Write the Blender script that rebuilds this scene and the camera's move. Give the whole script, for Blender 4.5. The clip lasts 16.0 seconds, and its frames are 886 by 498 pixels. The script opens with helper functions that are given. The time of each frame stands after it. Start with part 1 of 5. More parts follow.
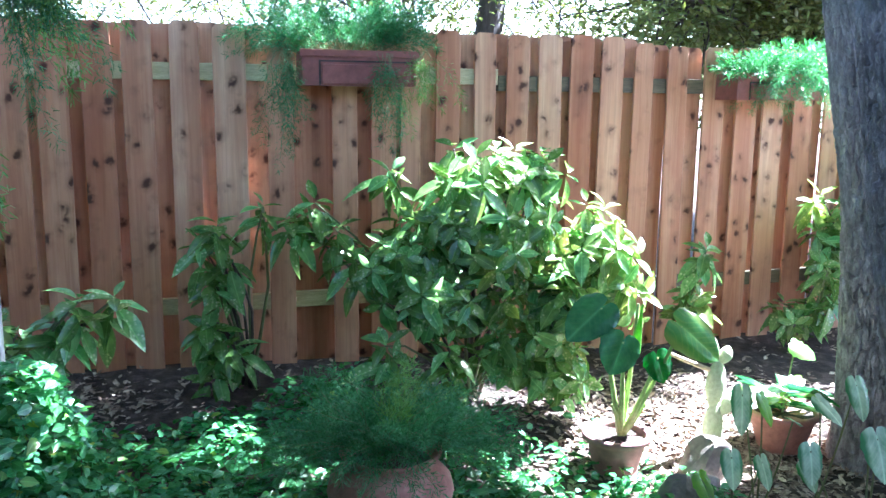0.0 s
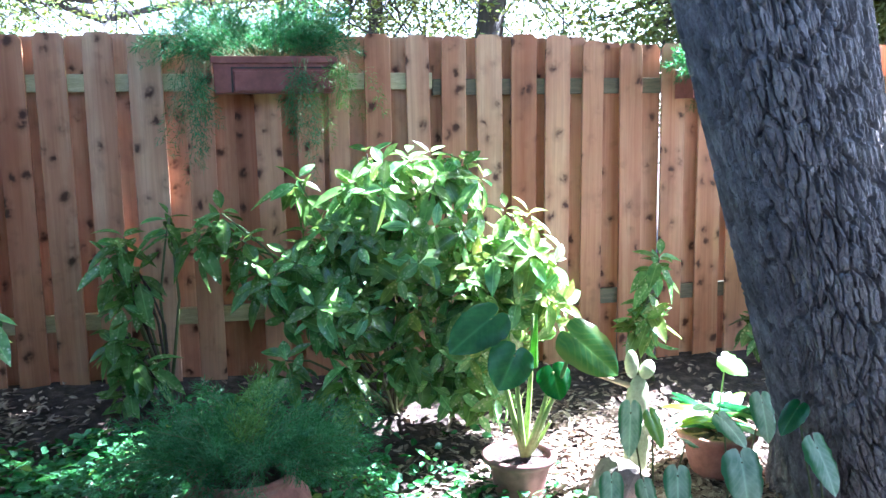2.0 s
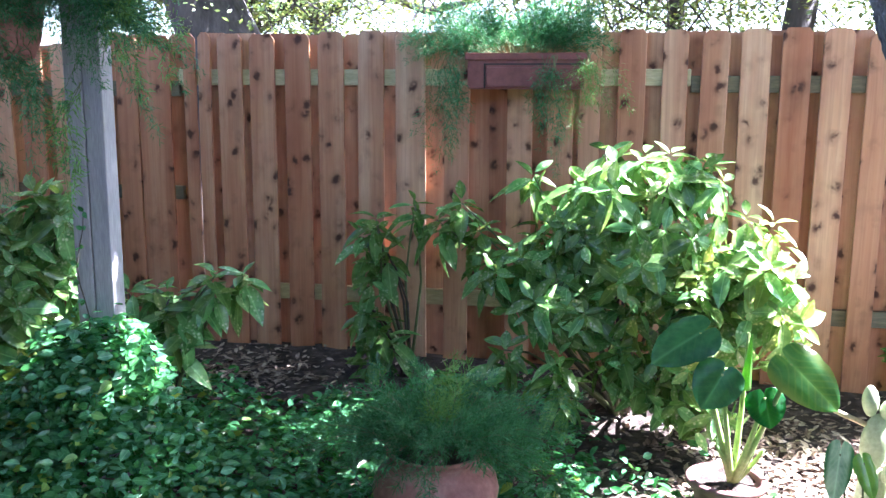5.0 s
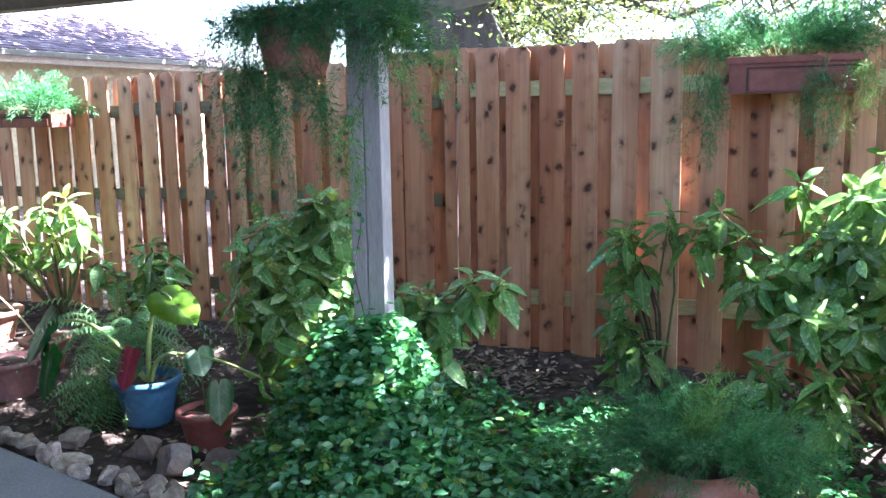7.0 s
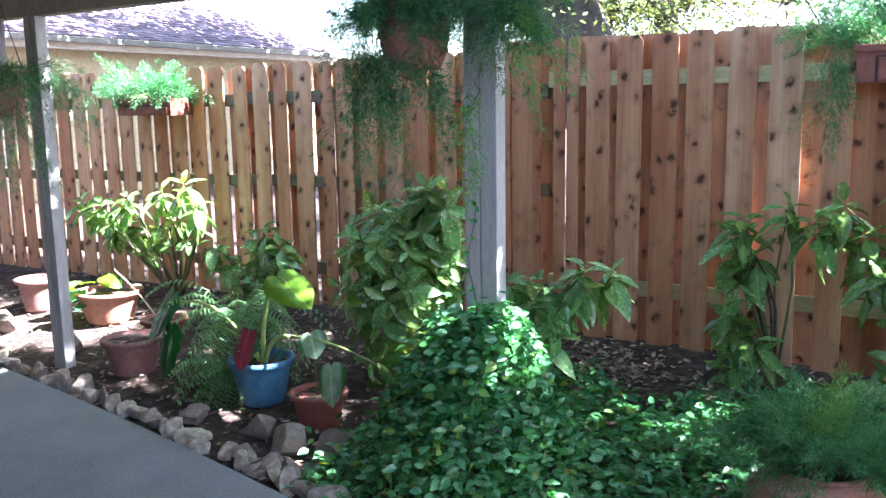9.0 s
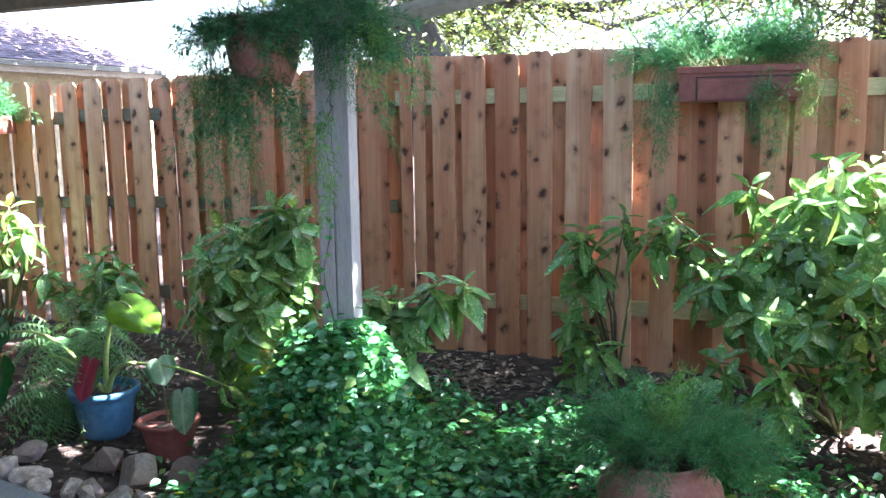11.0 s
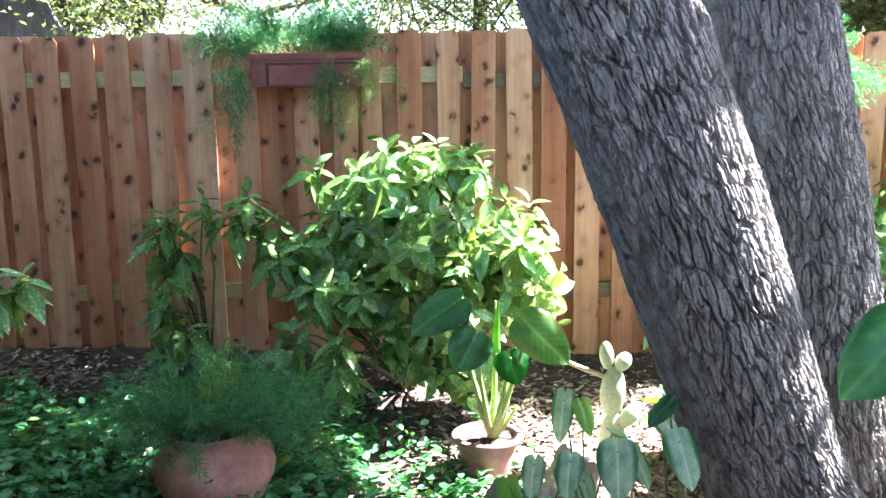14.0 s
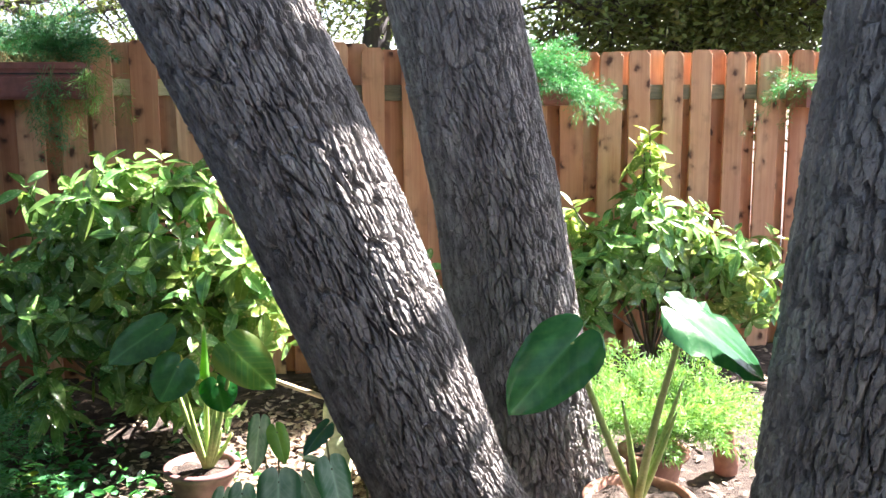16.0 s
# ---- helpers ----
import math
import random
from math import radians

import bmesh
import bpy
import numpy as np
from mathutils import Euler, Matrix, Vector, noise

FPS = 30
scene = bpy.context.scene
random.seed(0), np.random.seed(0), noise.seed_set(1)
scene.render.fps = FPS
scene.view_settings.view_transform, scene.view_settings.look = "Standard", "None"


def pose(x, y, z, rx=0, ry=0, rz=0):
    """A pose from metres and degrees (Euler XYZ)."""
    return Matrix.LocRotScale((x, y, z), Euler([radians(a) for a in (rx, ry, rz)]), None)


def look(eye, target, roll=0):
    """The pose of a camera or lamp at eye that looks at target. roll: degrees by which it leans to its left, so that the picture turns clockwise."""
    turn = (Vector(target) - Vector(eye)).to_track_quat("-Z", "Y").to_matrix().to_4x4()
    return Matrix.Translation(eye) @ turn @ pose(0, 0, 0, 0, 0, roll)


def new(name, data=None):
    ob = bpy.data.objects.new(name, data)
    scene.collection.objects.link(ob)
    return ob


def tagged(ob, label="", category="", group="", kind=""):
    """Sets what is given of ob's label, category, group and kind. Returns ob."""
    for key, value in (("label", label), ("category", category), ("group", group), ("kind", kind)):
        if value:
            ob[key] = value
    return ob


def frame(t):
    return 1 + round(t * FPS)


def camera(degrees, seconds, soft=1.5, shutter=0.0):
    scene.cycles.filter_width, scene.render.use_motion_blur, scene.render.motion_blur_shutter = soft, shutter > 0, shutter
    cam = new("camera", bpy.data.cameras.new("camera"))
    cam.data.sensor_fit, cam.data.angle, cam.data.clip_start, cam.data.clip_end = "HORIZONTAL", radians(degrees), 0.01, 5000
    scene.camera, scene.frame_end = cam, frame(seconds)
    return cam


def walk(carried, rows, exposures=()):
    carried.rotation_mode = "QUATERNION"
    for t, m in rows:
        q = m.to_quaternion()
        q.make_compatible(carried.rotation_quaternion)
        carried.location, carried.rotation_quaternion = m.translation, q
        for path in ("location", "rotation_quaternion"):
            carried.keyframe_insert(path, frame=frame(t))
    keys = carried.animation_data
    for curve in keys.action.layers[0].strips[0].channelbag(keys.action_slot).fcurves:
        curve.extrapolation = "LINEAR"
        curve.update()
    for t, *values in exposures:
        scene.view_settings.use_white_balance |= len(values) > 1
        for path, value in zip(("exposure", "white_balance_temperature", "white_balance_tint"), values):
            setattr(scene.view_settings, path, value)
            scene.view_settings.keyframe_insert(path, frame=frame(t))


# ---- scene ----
cam = camera(54.1, 16.0)
PATH = [
    (0, (-0.385, 0.201, 1.467), (0.221, 2.075, 1.118), 0.7),
    (0.5, (-0.193, 0.237, 1.432), (0.419, 2.115, 1.115), -0.8),
    (1, (0.02, 0.278, 1.428), (0.66, 2.143, 1.098), -1.4),
    (1.5, (0.202, 0.277, 1.397), (0.78, 2.162, 1.062), -2.7),
    (2, (0.471, 0.176, 1.376), (0.899, 2.107, 1.074), -0.9),
    (2.5, (0.628, 0.214, 1.403), (0.949, 2.161, 1.08), -1.6),
    (3, (0.775, 0.26, 1.401), (0.99, 2.219, 1.062), -0.7),
    (5.5, (0.9, 0.089, 1.431), (0.465, 2.015, 1.112), -0.4),
    (6, (0.861, 0.066, 1.428), (0.298, 1.962, 1.129), -0.9),
    (6.5, (0.828, 0.055, 1.428), (0.166, 1.916, 1.113), -0.7),
    (7, (0.817, 0.036, 1.428), (0.01, 1.84, 1.123), -1.0),
    (7.5, (0.803, 0.016, 1.428), (-0.103, 1.769, 1.106), -0.7),
    (8, (0.796, 0.012, 1.434), (-0.208, 1.71, 1.102), -1.0),
    (10.5, (0.649, -0.079, 1.437), (-0.153, 1.728, 1.139), -0.5),
    (11, (0.694, -0.078, 1.426), (0.032, 1.787, 1.136), -0.9),
    (11.5, (0.843, -0.057, 1.473), (0.256, 1.827, 1.143), -0.9),
    (12, (0.983, -0.074, 1.455), (0.524, 1.846, 1.136), -0.8),
    (12.5, (1.066, -0.108, 1.399), (0.706, 1.833, 1.083), -0.6),
    (13, (1.155, -0.143, 1.439), (0.93, 1.815, 1.098), -0.6),
    (13.5, (1.219, -0.141, 1.397), (1.108, 1.828, 1.061), -1.3),
    (14, (1.301, -0.118, 1.393), (1.327, 1.855, 1.068), -0.9),
    (14.5, (1.454, -0.054, 1.379), (1.618, 1.915, 1.065), -0.7),
    (15, (1.559, -0.024, 1.385), (1.834, 1.933, 1.081), -0.6),
    (15.5, (1.679, -0.022, 1.384), (2.02, 1.924, 1.072), -2.1),
    (16, (1.874, -0.076, 1.396), (2.249, 1.866, 1.096), -0.5),
]
walk(cam, [(t, look(eye, target, roll)) for t, eye, target, roll in PATH],
     [(0, 4.42, 5100, 16), (3.0, 4.22, 5200, 19), (5.5, 4.35, 5500, 24), (8.0, 4.5, 5650, 21), (10.5, 4.5, 5800, 20), (12.5, 4.7, 5480, 21), (13.5, 4.5, 5650, 16), (15.0, 3.9, 6350, 16), (16.0, 3.5, 6450, 18)])

# ---- world, sun, exposure ----
SUN = Vector((0.61, 0.20, 0.76)).normalized()
world = bpy.data.worlds.new("world")
scene.world = world
world.use_nodes = True
wn = world.node_tree
sky = wn.nodes.new("ShaderNodeTexSky")
sky.sky_type, sky.sun_disc = "NISHITA", False
sky.sun_elevation = math.asin(SUN.z)
sky.sun_rotation = math.atan2(SUN.x, SUN.y)
sky.air_density, sky.dust_density, sky.ozone_density = 1.0, 2.0, 0.6
wn.links.new(sky.outputs[0], wn.nodes["Background"].inputs[0])
wn.nodes["Background"].inputs[1].default_value = 0.062
sun = new("sun", bpy.data.lights.new("sun", "SUN"))
sun.data.energy, sun.data.angle, sun.data.color = 5.0, radians(0.55), (1.0, 0.94, 0.84)
sun.matrix_world = look(SUN * 30, (0, 0, 0))


# ---- node helpers and materials ----
def material(name, rough=0.6, metal=0.0, spec=0.5):
    m = bpy.data.materials.new(name)
    m.use_nodes = True
    b = m.node_tree.nodes["Principled BSDF"]
    b.inputs["Roughness"].default_value = rough
    b.inputs["Metallic"].default_value = metal
    b.inputs["Specular IOR Level"].default_value = spec
    return m, m.node_tree, b


def node(nt, kind, **values):
    n = nt.nodes.new(kind)
    for k, v in values.items():
        n.inputs[k.replace("_", " ")].default_value = v
    return n


def coords(nt, scale=(1, 1, 1), which="Object"):
    c = nt.nodes.new("ShaderNodeTexCoord")
    m = nt.nodes.new("ShaderNodeMapping")
    m.inputs["Scale"].default_value = scale
    nt.links.new(c.outputs[which], m.inputs["Vector"])
    return m.outputs[0]


def tex_noise(nt, vec, scale, detail=4.0, rough=0.55, dist=0.0):
    n = node(nt, "ShaderNodeTexNoise", Scale=scale, Detail=detail, Roughness=rough, Distortion=dist)
    if vec is not None:
        nt.links.new(vec, n.inputs["Vector"])
    return n.outputs["Fac"]


def ramp(nt, fac, stops):
    r = nt.nodes.new("ShaderNodeValToRGB")
    els = r.color_ramp.elements
    while len(els) < len(stops):
        els.new(0.5)
    for e, (p, c) in zip(els, stops):
        e.position, e.color = p, (*c, 1)
    nt.links.new(fac, r.inputs[0])
    return r.outputs[0]


def mix(nt, fac, a, b, kind="MIX"):
    n = nt.nodes.new("ShaderNodeMix")
    n.data_type, n.blend_type = "RGBA", kind
    for sock, v in ((n.inputs[0], fac), (n.inputs[6], a), (n.inputs[7], b)):
        if isinstance(v, (int, float)):
            sock.default_value = v
        elif isinstance(v, tuple):
            sock.default_value = (*v, 1)
        else:
            nt.links.new(v, sock)
    return n.outputs[2]


def bump(nt, b, height, strength=0.4, dist=0.01):
    n = nt.nodes.new("ShaderNodeBump")
    n.inputs["Strength"].default_value, n.inputs["Distance"].default_value = strength, dist
    nt.links.new(height, n.inputs["Height"])
    nt.links.new(n.outputs[0], b.inputs["Normal"])


def hue_var(nt, col, rnd, h=0.03, s=0.3, v=0.5):
    """Shift hue, saturation and value by a random number."""
    n = nt.nodes.new("ShaderNodeHueSaturation")
    for name, amount, mid in (("Hue", h, 0.5), ("Saturation", s, 1.0), ("Value", v, 1.0)):
        m = nt.nodes.new("ShaderNodeMapRange")
        m.inputs[3].default_value, m.inputs[4].default_value = mid - amount / 2, mid + amount / 2
        if name == "Saturation":
            m.inputs[3].default_value, m.inputs[4].default_value = mid + amount / 2, mid - amount / 2
        nt.links.new(rnd, m.inputs[0])
        nt.links.new(m.outputs[0], n.inputs[name])
    nt.links.new(col, n.inputs["Color"])
    return n.outputs[0]


def island(nt):
    return nt.nodes.new("ShaderNodeNewGeometry").outputs["Random Per Island"]


def obj_random(nt):
    return nt.nodes.new("ShaderNodeObjectInfo").outputs["Random"]


def wood_fence():
    """Red cedar pickets: streaky grain along the board and dark round knots."""
    m, nt, b = material("cedar", 0.62, 0, 0.35)
    rnd = obj_random(nt)
    c = nt.nodes.new("ShaderNodeTexCoord")
    comb = nt.nodes.new("ShaderNodeCombineXYZ")
    mul = nt.nodes.new("ShaderNodeMath"); mul.operation = "MULTIPLY"; mul.inputs[1].default_value = 71.0
    nt.links.new(rnd, mul.inputs[0])
    for i in range(3):
        nt.links.new(mul.outputs[0], comb.inputs[i])
    add = nt.nodes.new("ShaderNodeVectorMath")
    nt.links.new(c.outputs["Object"], add.inputs[0]); nt.links.new(comb.outputs[0], add.inputs[1])
    def scaled(s):
        k = nt.nodes.new("ShaderNodeMapping"); k.inputs["Scale"].default_value = s
        nt.links.new(add.outputs[0], k.inputs["Vector"]); return k.outputs[0]
    warp = tex_noise(nt, scaled((16, 16, 16)), 1.0, 2)
    off = nt.nodes.new("ShaderNodeVectorMath"); off.operation = "MULTIPLY_ADD"
    nt.links.new(warp, off.inputs[0]); off.inputs[1].default_value = (0.75, 0.75, 0.55)
    nt.links.new(scaled((9.5, 9.5, 7.4)), off.inputs[2])
    vor = nt.nodes.new("ShaderNodeTexVoronoi"); vor.inputs["Scale"].default_value = 1.0
    vor.inputs["Randomness"].default_value = 1.0
    nt.links.new(off.outputs[0], vor.inputs["Vector"])
    knot = ramp(nt, vor.outputs["Distance"], [(0.0, (1, 1, 1)), (0.12, (0.95, 0.95, 0.95)), (0.19, (0.55, 0.55, 0.55)), (0.25, (0.22, 0.22, 0.22)), (0.45, (0, 0, 0))])
    grain = tex_noise(nt, scaled((48, 48, 1.6)), 1.0, 5, 0.6, 0.8)
    broad = tex_noise(nt, scaled((9, 9, 0.5)), 1.0, 3)
    blotch = tex_noise(nt, scaled((6, 6, 2.5)), 1.0, 4)
    col = ramp(nt, broad, [(0.30, (0.44, 0.195, 0.105)), (0.5, (0.54, 0.275, 0.155)), (0.68, (0.62, 0.37, 0.225))])
    col = mix(nt, ramp(nt, grain, [(0.35, (0.32, 0.32, 0.32)), (0.55, (0, 0, 0))]), col, (0.27, 0.112, 0.06))
    col = mix(nt, ramp(nt, blotch, [(0.45, (0, 0, 0)), (0.75, (0.55, 0.55, 0.55))]), col, (0.38, 0.15, 0.085))
    col = hue_var(nt, col, rnd, 0.014, 0.16, 0.34)
    # weather stain that climbs from the soil
    stain = tex_noise(nt, scaled((5, 5, 3)), 1.0, 4)
    col = mix(nt, ramp(nt, stain, [(0.56, (0, 0, 0)), (0.75, (0.4, 0.4, 0.4))]), col, (0.16, 0.075, 0.045))
    col = mix(nt, knot, col, (0.06, 0.02, 0.01))
    nt.links.new(col, b.inputs["Base Color"])
    bump(nt, b, grain, 0.25, 0.004)
    return m


def plain(name, colours, scale=8.0, rough=0.7, bumpy=0.3, dist=0.01, stretch=(1, 1, 1), per_object=0.0, spec=0.4, fine=6.0):
    m, nt, b = material(name, rough, 0, spec)
    v = coords(nt, stretch)
    a, f = tex_noise(nt, v, scale, 6, 0.6), tex_noise(nt, v, scale * fine, 4, 0.6)
    n = len(colours)
    col = ramp(nt, a, [(0.3 + 0.4 * i / max(1, n - 1), c) for i, c in enumerate(colours)])
    col = mix(nt, 0.35, col, ramp(nt, f, [(0.3, (0.25, 0.25, 0.25)), (0.7, (0.8, 0.8, 0.8))]), "OVERLAY")
    if per_object:
        col = hue_var(nt, col, obj_random(nt), 0.02, 0.2, per_object)
    nt.links.new(col, b.inputs["Base Color"])
    if bumpy:
        bump(nt, b, mix(nt, 0.5, a, f), bumpy, dist)
    return m


def leafy(name, dark, light, rough=0.38, trans=0.35, spots=0.0, spot_colour=(0.5, 0.55, 0.16), veins=0.0, vein_colour=(0.6, 0.7, 0.55),
          rnd_by="island", var=0.6, hue=0.05, spec=0.5, edge=None):
    """Leaf with a paler midrib, speckles or veins; light passes through it."""
    m, nt, b = material(name, rough, 0, spec)
    rnd = island(nt) if rnd_by == "island" else obj_random(nt)
    uv = nt.nodes.new("ShaderNodeTexCoord").outputs["UV"]
    v = coords(nt)
    col = ramp(nt, tex_noise(nt, v, 22, 3), [(0.3, dark), (0.7, light)])
    sep = nt.nodes.new("ShaderNodeSeparateXYZ")
    nt.links.new(uv, sep.inputs[0])
    def math_(op, a, val=None, second=None):
        k = nt.nodes.new("ShaderNodeMath"); k.operation = op
        nt.links.new(a, k.inputs[0])
        if second is not None: nt.links.new(second, k.inputs[1])
        elif val is not None: k.inputs[1].default_value = val
        return k.outputs[0]
    across = math_("ABSOLUTE", math_("SUBTRACT", sep.outputs[0], 0.5))
    rib = ramp(nt, across, [(0.0, (0.5, 0.5, 0.5)), (0.05, (0, 0, 0))])
    col = mix(nt, rib, col, tuple(min(1, 1.6 * c + 0.02) for c in light))
    if spots:
        sp = node(nt, "ShaderNodeTexVoronoi", Scale=48.0)
        nt.links.new(v, sp.inputs["Vector"])
        patch = tex_noise(nt, v, 14, 3)
        f = mix(nt, 1.0, ramp(nt, sp.outputs["Distance"], [(0.18, (1, 1, 1)), (0.4, (0, 0, 0))]),
                ramp(nt, patch, [(0.45, (0, 0, 0)), (0.45 + 0.3 * (1.2 - spots), (1, 1, 1))]), "MULTIPLY")
        col = mix(nt, f, col, spot_colour)
    if veins:
        # side veins that run forward from the midrib
        slant = math_("ADD", math_("MULTIPLY", sep.outputs[1], 7.0), None, math_("MULTIPLY", across, -6.0))
        fr = math_("ABSOLUTE", math_("SUBTRACT", math_("FRACT", slant), 0.5))
        line = ramp(nt, fr, [(0.0, (1, 1, 1)), (0.10, (0.6, 0.6, 0.6)), (0.2, (0, 0, 0))])
        col = mix(nt, mix(nt, 1.0, line, (veins, veins, veins), "MULTIPLY"), col, vein_colour)
        big = ramp(nt, across, [(0.0, (1, 1, 1)), (0.05, (0.5, 0.5, 0.5)), (0.11, (0, 0, 0))])
        col = mix(nt, mix(nt, 1.0, big, (veins, veins, veins), "MULTIPLY"), col, vein_colour)
    if edge:
        col = mix(nt, ramp(nt, across, [(0.3, (0, 0, 0)), (0.42, (1, 1, 1))]), col, edge)
    col = hue_var(nt, col, rnd, hue, 0.25, var)
    nt.links.new(col, b.inputs["Base Color"])
    bump(nt, b, tex_noise(nt, v, 60, 3), 0.15, 0.004)
    if trans:
        t = nt.nodes.new("ShaderNodeBsdfTranslucent")
        bright = nt.nodes.new("ShaderNodeHueSaturation")
        bright.inputs["Hue"].default_value, bright.inputs["Saturation"].default_value, bright.inputs["Value"].default_value = 0.47, 1.1, 1.7
        nt.links.new(col, bright.inputs["Color"])
        nt.links.new(bright.outputs[0], t.inputs["Color"])
        s = nt.nodes.new("ShaderNodeMixShader")
        s.inputs[0].default_value = trans
        nt.links.new(b.outputs[0], s.inputs[1])
        nt.links.new(t.outputs[0], s.inputs[2])
        nt.links.new(s.outputs[0], nt.nodes["Material Output"].inputs["Surface"])
    return m


CEDAR = wood_fence()
RAIL = plain("pine_rail", [(0.40, 0.34, 0.17), (0.55, 0.47, 0.27)], 6, 0.7, 0.3, 0.004, (1, 8, 8), 0.2)
RAIL_OLD = plain("grey_rail", [(0.10, 0.09, 0.06), (0.2, 0.17, 0.11)], 6, 0.8, 0.3, 0.004, (1, 8, 8), 0.2)
BARK = plain("oak_bark", [(0.125, 0.117, 0.116), (0.25, 0.237, 0.236), (0.40, 0.385, 0.38)], 22, 0.92, 1.0, 0.012, (1, 1, 0.4), 0, 0.2, 7)
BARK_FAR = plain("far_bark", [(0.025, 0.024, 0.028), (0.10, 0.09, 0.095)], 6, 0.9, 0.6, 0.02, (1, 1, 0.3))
SOIL = plain("soil", [(0.018, 0.013, 0.011), (0.05, 0.036, 0.03), (0.13, 0.10, 0.085)], 14, 0.95, 0.9, 0.03)
CONCRETE = plain("concrete", [(0.19, 0.205, 0.22), (0.26, 0.275, 0.29)], 2.5, 0.85, 0.25, 0.004, fine=30)
STONE = plain("limestone", [(0.2, 0.16, 0.13), (0.40, 0.35, 0.30), (0.62, 0.58, 0.54)], 16, 0.9, 0.7, 0.02, per_object=0.5)
STONE_BIG = plain("fieldstone", [(0.2, 0.17, 0.15), (0.33, 0.28, 0.25)], 7, 0.9, 0.7, 0.02, per_object=0.3)
TERRA = plain("terracotta", [(0.24, 0.11, 0.08), (0.33, 0.17, 0.125)], 6, 0.75, 0.3, 0.006)
TERRA_OLD = plain("weathered_terracotta", [(0.24, 0.10, 0.085), (0.36, 0.17, 0.14), (0.42, 0.27, 0.23)], 7, 0.7, 0.3, 0.006)
PLUM = plain("plum_plastic", [(0.20, 0.10, 0.10), (0.27, 0.145, 0.14)], 5, 0.55, 0.1, 0.003)
RUST = plain("rust_plastic", [(0.26, 0.085, 0.07), (0.33, 0.12, 0.10)], 5, 0.5, 0.1, 0.003)
BLUE = plain("blue_plastic", [(0.045, 0.14, 0.25), (0.07, 0.19, 0.32)], 5, 0.45, 0.08, 0.003)
POST = plain("painted_post", [(0.33, 0.33, 0.34), (0.43, 0.425, 0.43)], 5, 0.65, 0.2, 0.004, (6, 6, 0.6))
BEAM = plain("painted_beam", [(0.30, 0.27, 0.235), (0.38, 0.35, 0.30)], 5, 0.7, 0.2, 0.004)
GUTTER = plain("gutter_paint", [(0.09, 0.095, 0.09), (0.14, 0.145, 0.14)], 5, 0.5, 0.1)
HOUSE = plain("house_paint", [(0.34, 0.30, 0.2), (0.4, 0.36, 0.25)], 3, 0.8, 0.2)
WIRE = plain("iron_wire", [(0.02, 0.02, 0.02), (0.06, 0.04, 0.03)], 20, 0.6, 0.1)
TWIG = plain("green_stem", [(0.09, 0.12, 0.04), (0.16, 0.18, 0.08)], 20, 0.6, 0.2)
WOODY = plain("woody_stem", [(0.05, 0.04, 0.03), (0.12, 0.10, 0.075)], 20, 0.8, 0.3)
STRAW = plain("dry_stalk", [(0.4, 0.32, 0.2), (0.55, 0.47, 0.32)], 20, 0.8, 0.2)
LITTER = leafy("leaf_litter", (0.14, 0.10, 0.07), (0.46, 0.37, 0.28), 0.8, 0.1, var=1.0, hue=0.04)
AUCUBA = leafy("speckled_leaf", (0.07, 0.20, 0.055), (0.21, 0.40, 0.13), 0.25, 0.3, spots=0.62, spot_colour=(0.52, 0.60, 0.34), var=0.95, spec=0.7)
# paler copy of the leaf that also stands for sun on a flank
AUCUBA_PALE_LIT = leafy("pale_lit_speckled_leaf", (0.10, 0.2, 0.045), (0.22, 0.34, 0.10), 0.35, 0.35, spots=0.9, spot_colour=(0.55, 0.58, 0.25), var=0.5)
VINE = leafy("vine_leaf", (0.035, 0.15, 0.06), (0.10, 0.30, 0.115), 0.23, 0.3, var=1.0, hue=0.05)
VINE_NEW = leafy("new_vine_leaf", (0.13, 0.26, 0.05), (0.22, 0.38, 0.08), 0.35, 0.4, var=0.5)
FERN = leafy("fern_needle", (0.026, 0.115, 0.05), (0.068, 0.22, 0.09), 0.5, 0.35, var=0.7, hue=0.04)
# lighter needles: light green growth, and trailing tips coloured as if sunlit
FERN_LIGHT_LIT = leafy("light_lit_fern_needle", (0.075, 0.205, 0.05), (0.145, 0.31, 0.085), 0.5, 0.4, var=0.6, hue=0.04)
EAR = leafy("elephant_ear", (0.016, 0.085, 0.036), (0.032, 0.135, 0.052), 0.24, 0.35, veins=0.035, vein_colour=(0.16, 0.32, 0.08), var=0.3, rnd_by="object", hue=0.03)
# lime green, also used as the glow of a leaf lit from behind
EAR_LIME_GLOW = leafy("lime_glow_elephant_ear", (0.09, 0.24, 0.03), (0.16, 0.34, 0.05), 0.32, 0.45, veins=0.08, vein_colour=(0.05, 0.2, 0.05), var=0.4, rnd_by="object")
STEM = plain("pale_stem", [(0.22, 0.34, 0.09), (0.36, 0.45, 0.16)], 12, 0.4, 0.05)
CALADIUM = leafy("caladium_leaf", (0.15, 0.31, 0.19), (0.36, 0.51, 0.39), 0.45, 0.35, veins=0.16, vein_colour=(0.62, 0.72, 0.6), var=0.3, rnd_by="object", edge=(0.04, 0.17, 0.06))
CALADIUM_RED = leafy("red_caladium_leaf", (0.16, 0.02, 0.03), (0.30, 0.04, 0.05), 0.45, 0.3, veins=0.4, vein_colour=(0.4, 0.05, 0.08), var=0.3, rnd_by="object", edge=(0.03, 0.10, 0.04))
OAK_LEAF = leafy("oak_leaf", (0.06, 0.10, 0.03), (0.13, 0.19, 0.055), 0.45, 0.35, var=0.8, hue=0.06)
CACTUS = plain("cactus_pad", [(0.38, 0.47, 0.27), (0.5, 0.56, 0.37)], 10, 0.5, 0.2)


